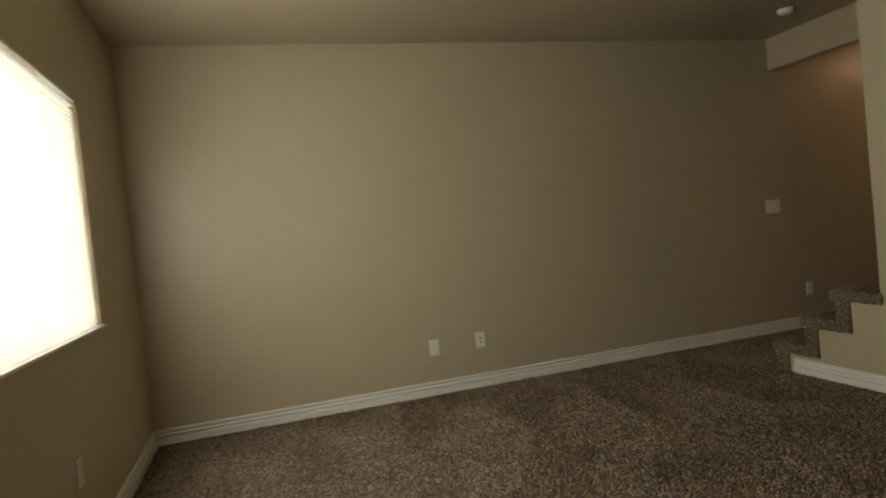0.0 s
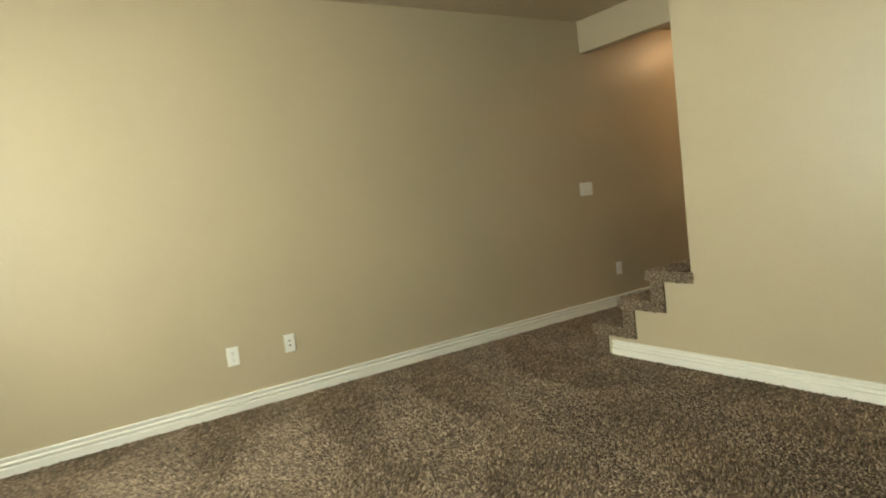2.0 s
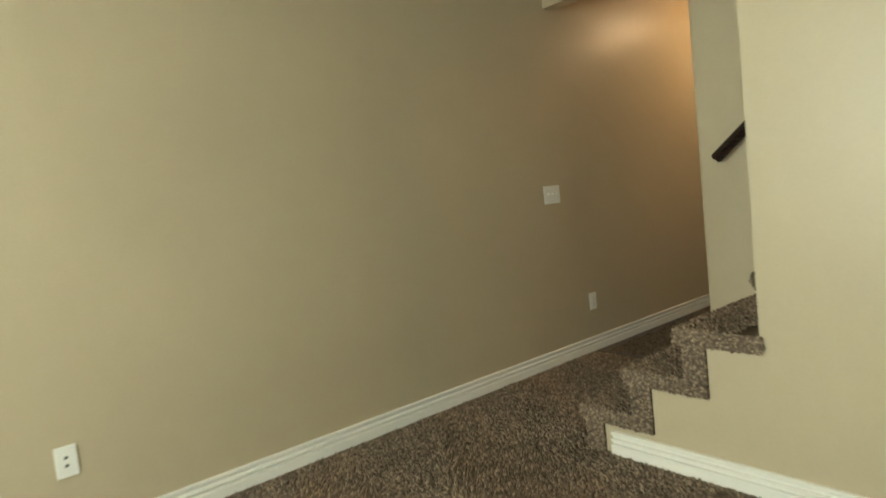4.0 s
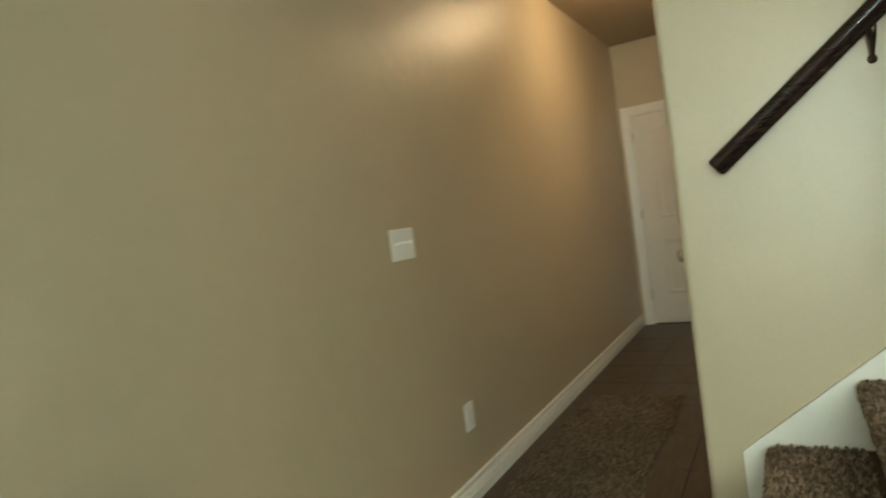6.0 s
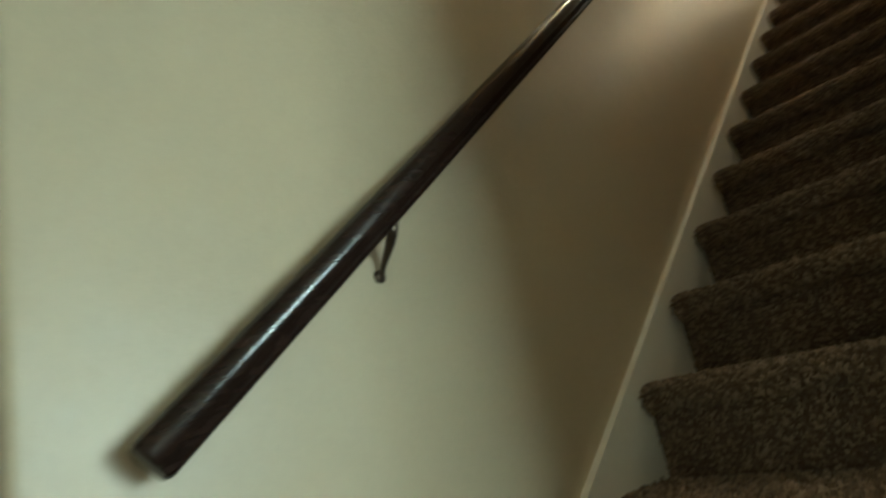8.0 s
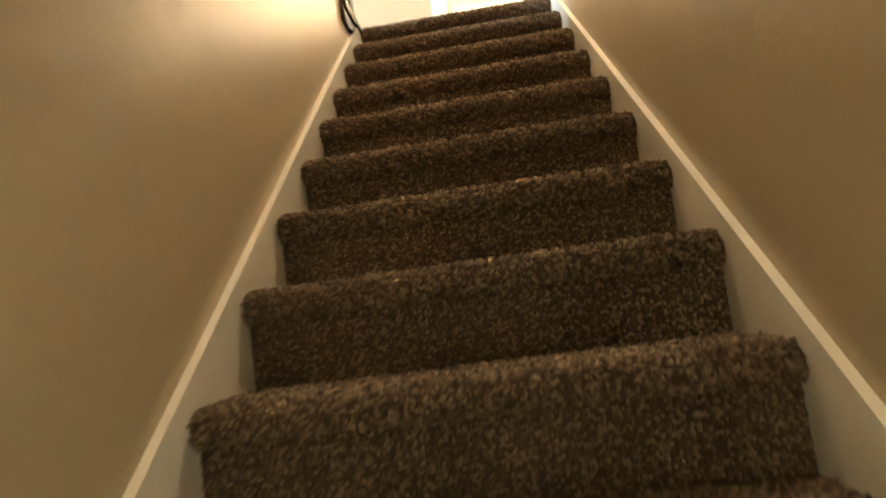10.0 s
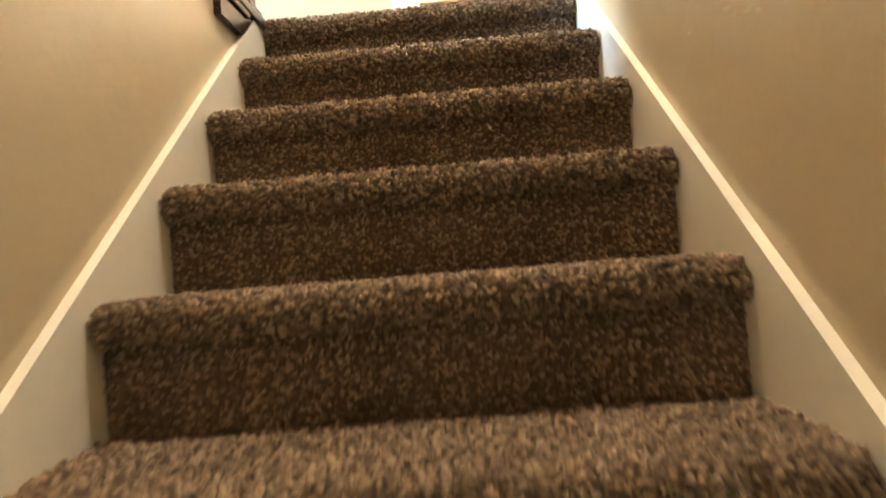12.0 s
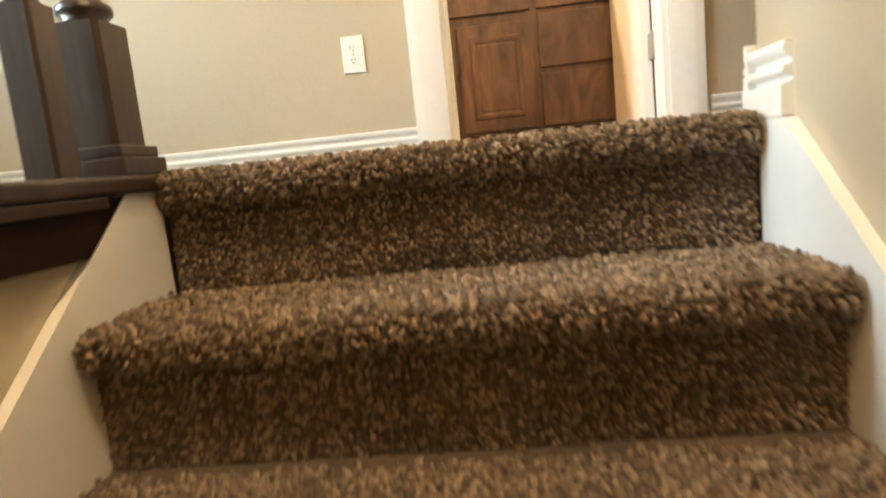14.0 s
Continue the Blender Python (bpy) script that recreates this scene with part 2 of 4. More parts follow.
def tufts(places, ups, size, height, seed, name, mat, lean=(0, 0, 0), spread=0.45):
    """Carpet yarn: a small leaning four-sided loop end at each place, all in one mesh."""
    rng = np.random.default_rng(seed)
    places, ups = np.asarray(places, float), np.asarray(ups, float)
    n = len(places)
    tip = ups + np.asarray(lean) + rng.normal(0, spread, (n, 3))
    tip /= np.linalg.norm(tip, axis=1)[:, None]
    side = np.cross(ups, rng.normal(0, 1, (n, 3)))
    side /= np.linalg.norm(side, axis=1)[:, None] + 1e-9
    other = np.cross(ups, side)
    w = size * rng.uniform(0.8, 1.25, (n, 1))
    h = height * rng.uniform(0.65, 1.3, (n, 1)) * (0.72 + 0.28 * np.abs(ups[:, 2:3]))
    base = places - ups * height * 0.25
    v = np.empty((n, 6, 3))
    for k, (a, b) in enumerate(((1, 0), (-0.55, 0.8), (-0.55, -0.8))):
        off = side * a * w * 0.72 + other * b * w * 0.52
        v[:, k] = base + off
        v[:, 3 + k] = base + tip * h + off * 0.78
    ring = np.array([0, 1, 4, 3, 1, 2, 5, 4, 2, 0, 3, 5, 3, 4, 5])
    faces = (np.arange(n)[:, None] * 6 + ring[None]).reshape(-1)
    starts = (np.arange(n)[:, None] * 15 + np.array([0, 4, 8, 12])[None]).reshape(-1)
    me = bpy.data.meshes.new(name)
    me.vertices.add(n * 6)
    me.vertices.foreach_set("co", v.reshape(-1))
    me.loops.add(len(faces))
    me.loops.foreach_set("vertex_index", faces.astype(np.int32))
    me.polygons.add(len(starts))
    me.polygons.foreach_set("loop_start", starts.astype(np.int32))
    me.update(calc_edges=True)
    me.shade_smooth()
    me.materials.append(mat)
    return me


def flat_spots(x0, x1, y0, y1, z, gap, seed):
    rng = np.random.default_rng(seed)
    xs, ys = np.meshgrid(np.arange(x0 + gap / 2, x1, gap), np.arange(y0 + gap / 2, y1, gap), indexing="ij")
    p = np.stack([xs.ravel(), ys.ravel(), np.full(xs.size, z)], -1)
    p[:, :2] += rng.uniform(-0.4, 0.4, (len(p), 2)) * gap
    return p


# ---- measures of the place ----
CEILING = 2.765
HALL_X = 1.030         # face of the hall's far side wall
RAIL_Y = 1.07          # face of the stair wall that carries the handrail
FRONT_Y = -0.095       # face towards the room of the other stair wall
BACK_Y = 0.02          # its face towards the stairs
EDGE_X = 1.82         # where it ends
END_Y = 5.13           # end of the hall
WINDOW_Y = -4.53       # face of the window wall
EAST_X = 6.3           # far side of the room
RISE, RUN, NOSE = 0.208, 0.2583, 0.958
STEPS = 16
TOP = RISE * STEPS     # upper floor
UP_CEIL = TOP + 2.44
LAND_X = NOSE + RUN * (STEPS - 1)
UP_X = 6.0             # face of the wall across the landing
OPEN_X = 4.50          # where the stair wall drops to the upper floor


def nose_z(x):
    return RISE + (x - NOSE) * RISE / RUN


# ---- setting: lower floor ----
floor = tagged(part("floor", boxes(((-0.12, WINDOW_Y - 0.12, -0.2), (EAST_X + 0.12, 1.30, -0.004))), BACKING), "brown flecked carpet over the whole family room floor", "floor", kind="structure")
hall_floor = tagged(part("floor_hall", boxes(((-0.12, 1.30, -0.2), (2.4, END_Y + 0.12, -0.006))), GROUT), "dark brown tile floor of the narrow hall", "floor", kind="structure")

tagged(part("wall_west", boxes(((-0.12, WINDOW_Y - 0.12, -0.006), (0, END_Y + 0.12, CEILING + 0.01))), PAINT), "long tan painted wall with eggshell sheen", "wall", kind="structure")
WX0, WX1, WZ0, WZ1 = 1.070, 3.10, 0.962, 2.145
tagged(part("wall_south", boxes(
    ((0, WINDOW_Y - 0.16, -0.006), (WX0, WINDOW_Y, CEILING + 0.01)),
    ((WX1, WINDOW_Y - 0.16, -0.006), (EAST_X, WINDOW_Y, CEILING + 0.01)),
    ((WX0, WINDOW_Y - 0.16, -0.006), (WX1, WINDOW_Y, WZ0)),
    ((WX0, WINDOW_Y - 0.16, WZ1), (WX1, WINDOW_Y, CEILING + 0.01)),
), PAINT), "tan painted wall with the daylight window", "wall", kind="structure")
tagged(part("wall_east", boxes(((EAST_X, WINDOW_Y - 0.16, -0.006), (EAST_X + 0.12, FRONT_Y, CEILING + 0.01))), PAINT), "plain tan painted wall closing the room", "wall", kind="structure")

# Stair wall beside the room: full height past its edge, stepped under the lowest treads.
SIDE = 0.140  # width of the carpet wrapped round the open ends
outline = [(NOSE + SIDE, -0.006)]
for k in (1, 2, 3):
    outline += [(NOSE + SIDE + (k - 1) * RUN, k * RISE - 0.070), (NOSE + SIDE + k * RUN if k < 3 else EDGE_X, k * RISE - 0.070)]
outline += [(EDGE_X, UP_CEIL), (LAND_X + 0.08, UP_CEIL), (LAND_X + 0.08, -0.006)]
tagged(part("wall_stair_right", prism(outline, "y", FRONT_Y, BACK_Y), PAINT), "tan painted stair wall stepped down under the lowest treads", "wall", kind="structure")
tagged(part("wall_north", boxes(((LAND_X + 0.08, FRONT_Y, -0.006), (EAST_X + 0.12, BACK_Y, CEILING + 0.01))), PAINT), "tan painted wall beyond the stairs", "wall", kind="structure")

# Stair wall with the handrail, with a rounded drywall corner towards the hall.
r = 0.022
corner = [(HALL_X + r - r * math.sin(a), RAIL_Y + r - r * math.cos(a)) for a in [math.pi / 2 * i / 6 for i in range(7)]]
lower = corner + [(HALL_X, RAIL_Y + 0.12), (OPEN_X, RAIL_Y + 0.12), (OPEN_X, RAIL_Y)]
tagged(part("wall_stair_left", prism(lower, "z", -0.006, UP_CEIL), PAINT), "tan painted stair wall with a rounded corner", "wall", kind="structure")
tagged(part("wall_stair_left_low", boxes(((OPEN_X, RAIL_Y, 1.0), (LAND_X + 0.10, RAIL_Y + 0.12, TOP - 0.03))), PAINT), "tan painted low stair wall under the guard rail", "wall", kind="structure")
DY0, DY1 = 1.40, 2.16
tagged(part("wall_hall_right", boxes(
    ((HALL_X, RAIL_Y + 0.12, -0.006), (HALL_X + 0.12, DY0, CEILING + 0.01)),
    ((HALL_X, DY1, -0.006), (HALL_X + 0.12, END_Y, CEILING + 0.01)),
    ((HALL_X, DY0, 2.05), (HALL_X + 0.12, DY1, CEILING + 0.01)),
), PAINT), "tan painted hall wall with a side door", "wall", kind="structure")
EX0, EX1 = 0.10, 0.948
tagged(part("wall_hall_end", boxes(
    ((0, END_Y, -0.006), (EX0, END_Y + 0.12, CEILING + 0.01)),
    ((EX1, END_Y, -0.006), (HALL_X + 0.12, END_Y + 0.12, CEILING + 0.01)),
    ((EX0, END_Y, 2.078), (EX1, END_Y + 0.12, CEILING + 0.01)),
), PAINT), "tan painted wall at the end of the hall", "wall", kind="structure")
tagged(part("wall_closet", boxes(((HALL_X + 0.12, 1.19, -0.006), (2.4, 1.31, CEILING)), ((HALL_X + 0.12, END_Y, -0.006), (2.4, END_Y + 0.12, CEILING)), ((2.4, 1.19, -0.006), (2.52, END_Y + 0.12, CEILING))), PAINT), "plain wall behind the side door", "wall", kind="structure")
tagged(part("header", boxes(((0, RAIL_Y - 0.012, 2.47), (HALL_X + 0.02, RAIL_Y + 0.108, CEILING + 0.01)), bevel=0.006), PAINT), "tan painted drop header over the hall opening", "header", kind="structure")
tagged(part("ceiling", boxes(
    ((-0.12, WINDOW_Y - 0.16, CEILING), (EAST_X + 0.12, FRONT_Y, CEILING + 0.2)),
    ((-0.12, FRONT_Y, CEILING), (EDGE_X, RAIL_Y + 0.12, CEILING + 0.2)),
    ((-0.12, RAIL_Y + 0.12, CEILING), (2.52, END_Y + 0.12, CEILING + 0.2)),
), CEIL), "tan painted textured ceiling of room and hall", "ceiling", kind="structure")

# ---- setting: upper floor ----
tagged(part("floor_upper", boxes(((LAND_X + 0.10, -2.3, TOP - 0.3), (UP_X + 0.12, RAIL_Y + 0.12, TOP - 0.006)), ((3.6, RAIL_Y + 0.12, TOP - 0.3), (UP_X + 0.12, 3.6, TOP - 0.006))), BACKING), "brown flecked carpet of the upper landing", "floor", kind="structure")
tagged(part("floor_bathroom", boxes(((UP_X + 0.12, -1.3, TOP - 0.3), (7.6, 1.9, TOP - 0.004))), material("bath_tile", (0.55, 0.47, 0.37), 0.35, spread=0.08, grain=20)), "beige bathroom floor", "floor", kind="structure")
BY0, BY1 = -0.145, 0.605
tagged(part("wall_landing", boxes(
    ((UP_X, BY1, TOP - 0.006), (UP_X + 0.12, 3.6, UP_CEIL)),
    ((UP_X, -2.3, TOP - 0.006), (UP_X + 0.12, BY0, UP_CEIL)),
    ((UP_X, BY0, TOP + 2.05), (UP_X + 0.12, BY1, UP_CEIL)),
), PAINT), "tan painted landing wall with the bathroom doorway", "wall", kind="structure")
UW0, UW1, UWX0, UWX1 = TOP + 0.55, TOP + 1.95, 3.90, 5.00
tagged(part("wall_landing_left", boxes(
    ((3.48, 3.6, TOP - 0.006), (UWX0, 3.72, UP_CEIL)), ((UWX1, 3.6, TOP - 0.006), (UP_X + 0.12, 3.72, UP_CEIL)),
    ((UWX0, 3.6, TOP - 0.006), (UWX1, 3.72, UW0)), ((UWX0, 3.6, UW1), (UWX1, 3.72, UP_CEIL)),
), PAINT), "tan painted wall of the upper hall with a window", "wall", kind="structure")
tagged(part("wall_landing_back", boxes(((3.48, RAIL_Y + 0.12, TOP - 0.006), (3.6, 3.6, UP_CEIL))), PAINT), "tan painted wall of the upper hall", "wall", kind="structure")
tagged(part("wall_landing_right", boxes(((LAND_X - 0.04, -2.42, TOP - 0.006), (UP_X + 0.12, -2.3, UP_CEIL)), ((LAND_X - 0.04, -2.3, TOP - 0.006), (LAND_X + 0.08, FRONT_Y, UP_CEIL))), PAINT), "tan painted wall of the upper hall", "wall", kind="structure")
# Added out of view: blocks outside light that would leak between the steps.
tagged(part("wall_under_landing", boxes(((LAND_X + 0.1, BACK_Y, -0.006), (LAND_X + 0.22, RAIL_Y + 0.12, TOP - 0.3))), PAINT), "unseen wall added to keep outside light from under the stairs", "wall", kind="structure")
tagged(part("wall_stair_head", boxes(((EDGE_X - 0.12, BACK_Y, CEILING + 0.2), (EDGE_X, RAIL_Y, UP_CEIL))), PAINT), "tan painted bulkhead over the lower stairs", "wall", kind="structure")
tagged(part("wall_bathroom", boxes(((7.48, -1.3, TOP - 0.004), (7.6, 1.9, UP_CEIL)), ((UP_X + 0.12, 1.9, TOP - 0.004), (7.6, 2.02, UP_CEIL)), ((UP_X + 0.12, -1.42, TOP - 0.004), (7.6, -1.3, UP_CEIL))), PAINT), "warm lit tan bathroom walls", "wall", kind="structure")
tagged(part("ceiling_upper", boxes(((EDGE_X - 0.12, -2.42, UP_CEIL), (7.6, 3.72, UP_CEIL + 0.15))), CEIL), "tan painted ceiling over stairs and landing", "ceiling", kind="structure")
tagged(part("backdrop", boxes(((-60, -6.2, -0.59), (40, -6.0, 30))), glow_material("bright_hazy_sky", (0.95, 1.0, 0.97), 44.0)), "bright hazy sky outside the window", "backdrop", kind="structure")
tagged(part("ground", boxes(((-400, -400, -0.8), (400, 400, -0.6))), GROUND), "pale gravel ground outside", "ground", kind="structure")

# ---- baseboards ----
def baseboard(start, end, out):
    return tagged(part("baseboard", moulding(BASEBOARD, start, end, out), TRIM), "white painted moulded baseboard with two grooves", "baseboard", kind="structure")


baseboard((0, WINDOW_Y + 0.016, 0), (0, END_Y - 0.02, 0), (1, 0, 0))
baseboard((0, WINDOW_Y, 0), (EAST_X, WINDOW_Y, 0), (0, 1, 0))
baseboard((NOSE + 0.178, FRONT_Y, 0), (EAST_X, FRONT_Y, 0), (0, -1, 0))
baseboard((HALL_X, RAIL_Y + 0.03, 0), (HALL_X, DY0 - 0.07, 0), (-1, 0, 0))
baseboard((HALL_X, DY1 + 0.07, 0), (HALL_X, END_Y - 0.02, 0), (-1, 0, 0))
baseboard((UP_X, BY1 + 0.115, TOP), (UP_X, 3.6, TOP), (-1, 0, 0))
baseboard((UP_X, -2.3, TOP), (UP_X, BY0 - 0.13, TOP), (-1, 0, 0))
baseboard((LAND_X - 0.045, BACK_Y, TOP - 0.010), (LAND_X + 0.097, BACK_Y, TOP - 0.010), (0, 1, 0))
baseboard((LAND_X + 0.08, BACK_Y + 0.016, TOP + 0.004), (LAND_X + 0.08, -2.3, TOP + 0.004), (1, 0, 0))

# ---- staircase ----
stairs = thing("staircase", (NOSE, 0.5, 0), "straight staircase covered in brown flecked carpet between white skirts", "staircase", kind="structure")


def step_outline():
    """Front line of one carpeted step: riser, rounded nose and tread, from its foot to the next riser."""
    rad = 0.0275
    pts, nrm = [(0.046, -RISE - 0.03), (0.046, -0.070), (0.044, -0.060), (0.036, -2 * rad)], [(-1, 0), (-1, 0), (-0.8, -0.6), (0, -1)]
    for i in range(9):
        a = math.pi * 1.42 - math.pi * 0.92 * i / 8
        pts.append((rad + rad * math.cos(a), -rad + rad * math.sin(a)))
        nrm.append((math.cos(a), math.sin(a)))
    pts += [(0.09, -0.001), (0.16, -0.003), (RUN + 0.03, -0.003)]
    nrm += [(0, 1)] * 3
    return pts, nrm


def step_mesh(y0, y1, seed, length=RUN + 0.06):
    pts, _ = step_outline()
    pts = pts[:-1] + [(length, -0.003)]
    rng = random.Random(seed)
    n = 26
    bm = bmesh.new()
    rows = []
    for i in range(n + 1):
        y = y0 + (y1 - y0) * i / n
        edge = min(y - y0, y1 - y)
        back = 0.016 * max(0.0, 1 - edge / 0.032) ** 2
        wob = rng.uniform(-0.002, 0.002)
        rows.append([bm.verts.new((max(x, min(x + back + wob, 0.044)) if x < 0.044 else x, y, z - (back * 0.5 if x < 0.1 and z > -0.06 else 0) + wob * 0.5)) for x, z in pts])
    low = [(length, -0.070), (SIDE, -0.070), (SIDE, -RISE - 0.03)]
    for i, row in enumerate(rows):
        y = y0 + (y1 - y0) * i / n
        row += [bm.verts.new((x, y, z)) for x, z in low]
    for a, b in zip(rows, rows[1:]):
        for j in range(len(a)):
            k = (j + 1) % len(a)
            bm.faces.new((a[j], a[k], b[k], b[j]))
    bm.faces.new(rows[0])
    bm.faces.new(rows[-1])
    bmesh.ops.recalc_face_normals(bm, faces=bm.faces)
    me = mesh_of(bm, "step")
    me.materials.append(BACKING)
    return me


def pile_spots(y0, y1, gap, seed, side=False, reach=RUN + 0.14):
    """Places and directions of the yarn over one step; side: also over its open end."""
    pts, nrm = step_outline()
    pts, nrm = np.array(pts), np.array(nrm, float)
    seg = np.hypot(*np.diff(pts, axis=0).T)
    along = np.r_[0, np.cumsum(seg)]
    rng = np.random.default_rng(seed)
    s, y = np.meshgrid(np.arange(0.03 + gap / 2, along[-1] - 0.018, gap), np.arange(y0 + gap / 2, y1, gap), indexing="ij")
    s, y = s.ravel() + rng.uniform(-0.4, 0.4, s.size) * gap, y.ravel() + rng.uniform(-0.4, 0.4, y.size) * gap
    x, z = np.interp(s, along, pts[:, 0]), np.interp(s, along, pts[:, 1])
    nx, nz = np.interp(s, along, nrm[:, 0]), np.interp(s, along, nrm[:, 1])
    edge = np.minimum(y - y0, y1 - y)
    back = 0.016 * np.maximum(0, 1 - edge / 0.032) ** 2
    front = x < 0.03
    x = np.where(front, x + back, x)
    z = np.where((x < 0.1) & (z > -0.06), z - back * 0.5, z)
    p = np.stack([x, y, z], -1)
    u = np.stack([nx, np.zeros_like(nx), nz], -1)
    if side:
        q = []
        for sx, sz in ((np.arange(0.01, reach, gap), np.arange(-0.066, -0.002, gap)), (np.arange(0.048, SIDE, gap), np.arange(-RISE, -0.066, gap))):
            gx, gz = np.meshgrid(sx, sz, indexing="ij")
            q.append(np.stack([gx.ravel(), np.full(gx.size, y0), gz.ravel()], -1))
        q = np.concatenate(q) + rng.uniform(-0.3, 0.3, (sum(len(a) for a in q), 3)) * gap * np.array([1, 0, 1])
        if reach < RUN + 0.13:  # the lip's end is rounded
            q = q[(q[:, 0] < reach - 0.022) | ((q[:, 0] - reach + 0.022) ** 2 + ((q[:, 2] + 0.034) / 1.5) ** 2 < 0.023 ** 2)]
        p, u = np.concatenate([p, q]), np.concatenate([u, np.tile([0.0, -1.0, 0.0], (len(q), 1))])
    u /= np.linalg.norm(u, axis=1)[:, None]
    return p, u


SKIRT_L, SKIRT_R = RAIL_Y - 0.02, BACK_Y + 0.02
# The third tread ends in a short carpeted lip on the wall's face.
BRUSH = (-0.40, 0.0, -0.30)  # the yarn leans over the noses and down the risers
plain_step = step_mesh(SKIRT_R + 0.0005, SKIRT_L - 0.0005, 4)
open_step = step_mesh(FRONT_Y - 0.012, SKIRT_L - 0.002, 5, RUN + SIDE)
lip_step = step_mesh(FRONT_Y - 0.012, SKIRT_L - 0.002, 6, 0.354)
plain_pile = tufts(*pile_spots(SKIRT_R + 0.001, SKIRT_L - 0.001, 0.0080, 11), 0.0094, 0.0115, 12, "carpet_pile", CARPET, BRUSH)
open_pile = tufts(*pile_spots(FRONT_Y - 0.012, SKIRT_L - 0.002, 0.0088, 13, True), 0.0092, 0.0125, 14, "carpet_pile", CARPET, BRUSH)
lip_pile = tufts(*pile_spots(FRONT_Y - 0.012, SKIRT_L - 0.002, 0.0088, 15, True, 0.37), 0.0092, 0.0125, 16, "carpet_pile", CARPET, BRUSH)
for k in range(1, STEPS + 1):
    is_open = k <= 3
    step = new("step", lip_step if k == 3 else open_step if is_open else plain_step)
    step.parent = stairs
    step.matrix_parent_inverse = Matrix.Translation((-NOSE, -0.5, 0))
    step.location = (NOSE + (k - 1) * RUN, 0, k * RISE)
    pile = tagged(new("carpet_pile", lip_pile if k == 3 else open_pile if is_open else plain_pile), kind="stuff")
    pile.parent = step


def skirt(y0, y1, x0, x1, start_z):
    """Sloping white board along the treads with a small bead on its upper edge."""
    lift = 0.029
    top = TOP - 0.012
    xt = NOSE + (top - RISE - lift) * RUN / RISE
    pts = [(x0, start_z), (x0, nose_z(x0) + lift), (xt, top), (x1, top), (x1, TOP - 0.33)]
    bm = prism(pts, "y", y0, y1)
    return bm


left_skirt = part("skirt_board", skirt(SKIRT_L, RAIL_Y - 0.0005, 1.145, LAND_X + 0.03, 0.0), TRIM, stairs, "white painted stair skirt board")
right_skirt = part("skirt_board", skirt(BACK_Y + 0.0005, SKIRT_R, EDGE_X - 0.02, LAND_X + 0.03, 0.35), TRIM, stairs, "white painted stair skirt board")
for ob in (left_skirt, right_skirt):
    ob.matrix_parent_inverse = Matrix.Translation((-NOSE, -0.5, 0))

# Yarn of the room's and landing's carpet.
spots = flat_spots(0.018, 4.5, WINDOW_Y + 0.02, 1.28, -0.002, 0.0115, 21)
stripe = np.sin((spots[:, 0] * 0.35 + spots[:, 1] * 0.94 + 0.05 * np.sin(spots[:, 0] * 3)) * math.pi / 0.36)
across = np.sin((spots[:, 0] * 0.94 - spots[:, 1] * 0.35) * math.pi / 0.75)
brushed = np.tanh(3 * (stripe + 0.6 * across))
combed = np.stack([0.35 * brushed, -1.25 * brushed, np.zeros(len(spots))], -1)
room_pile = tufts(spots, np.tile([0, 0, 1.0], (len(spots), 1)), 0.0108, 0.0135, 22, "carpet_pile", CARPET, combed)
pile = tagged(new("carpet_pile", room_pile), kind="stuff")
pile.parent = floor
spots = flat_spots(LAND_X + 0.17, UP_X - 0.02, -1.0, 2.4, TOP - 0.002, 0.011, 23)
pile = tagged(new("carpet_pile", tufts(spots, np.tile([0, 0, 1.0], (len(spots), 1)), 0.0088, 0.011, 24, "carpet_pile", CARPET)), kind="stuff")
pile.parent = bpy.data.objects["floor_upper"]

# ---- handrail ----
slope = math.atan2(RISE, RUN) + 0.017
rail_start, rail_stop = (1.170, 1.301), 4.30


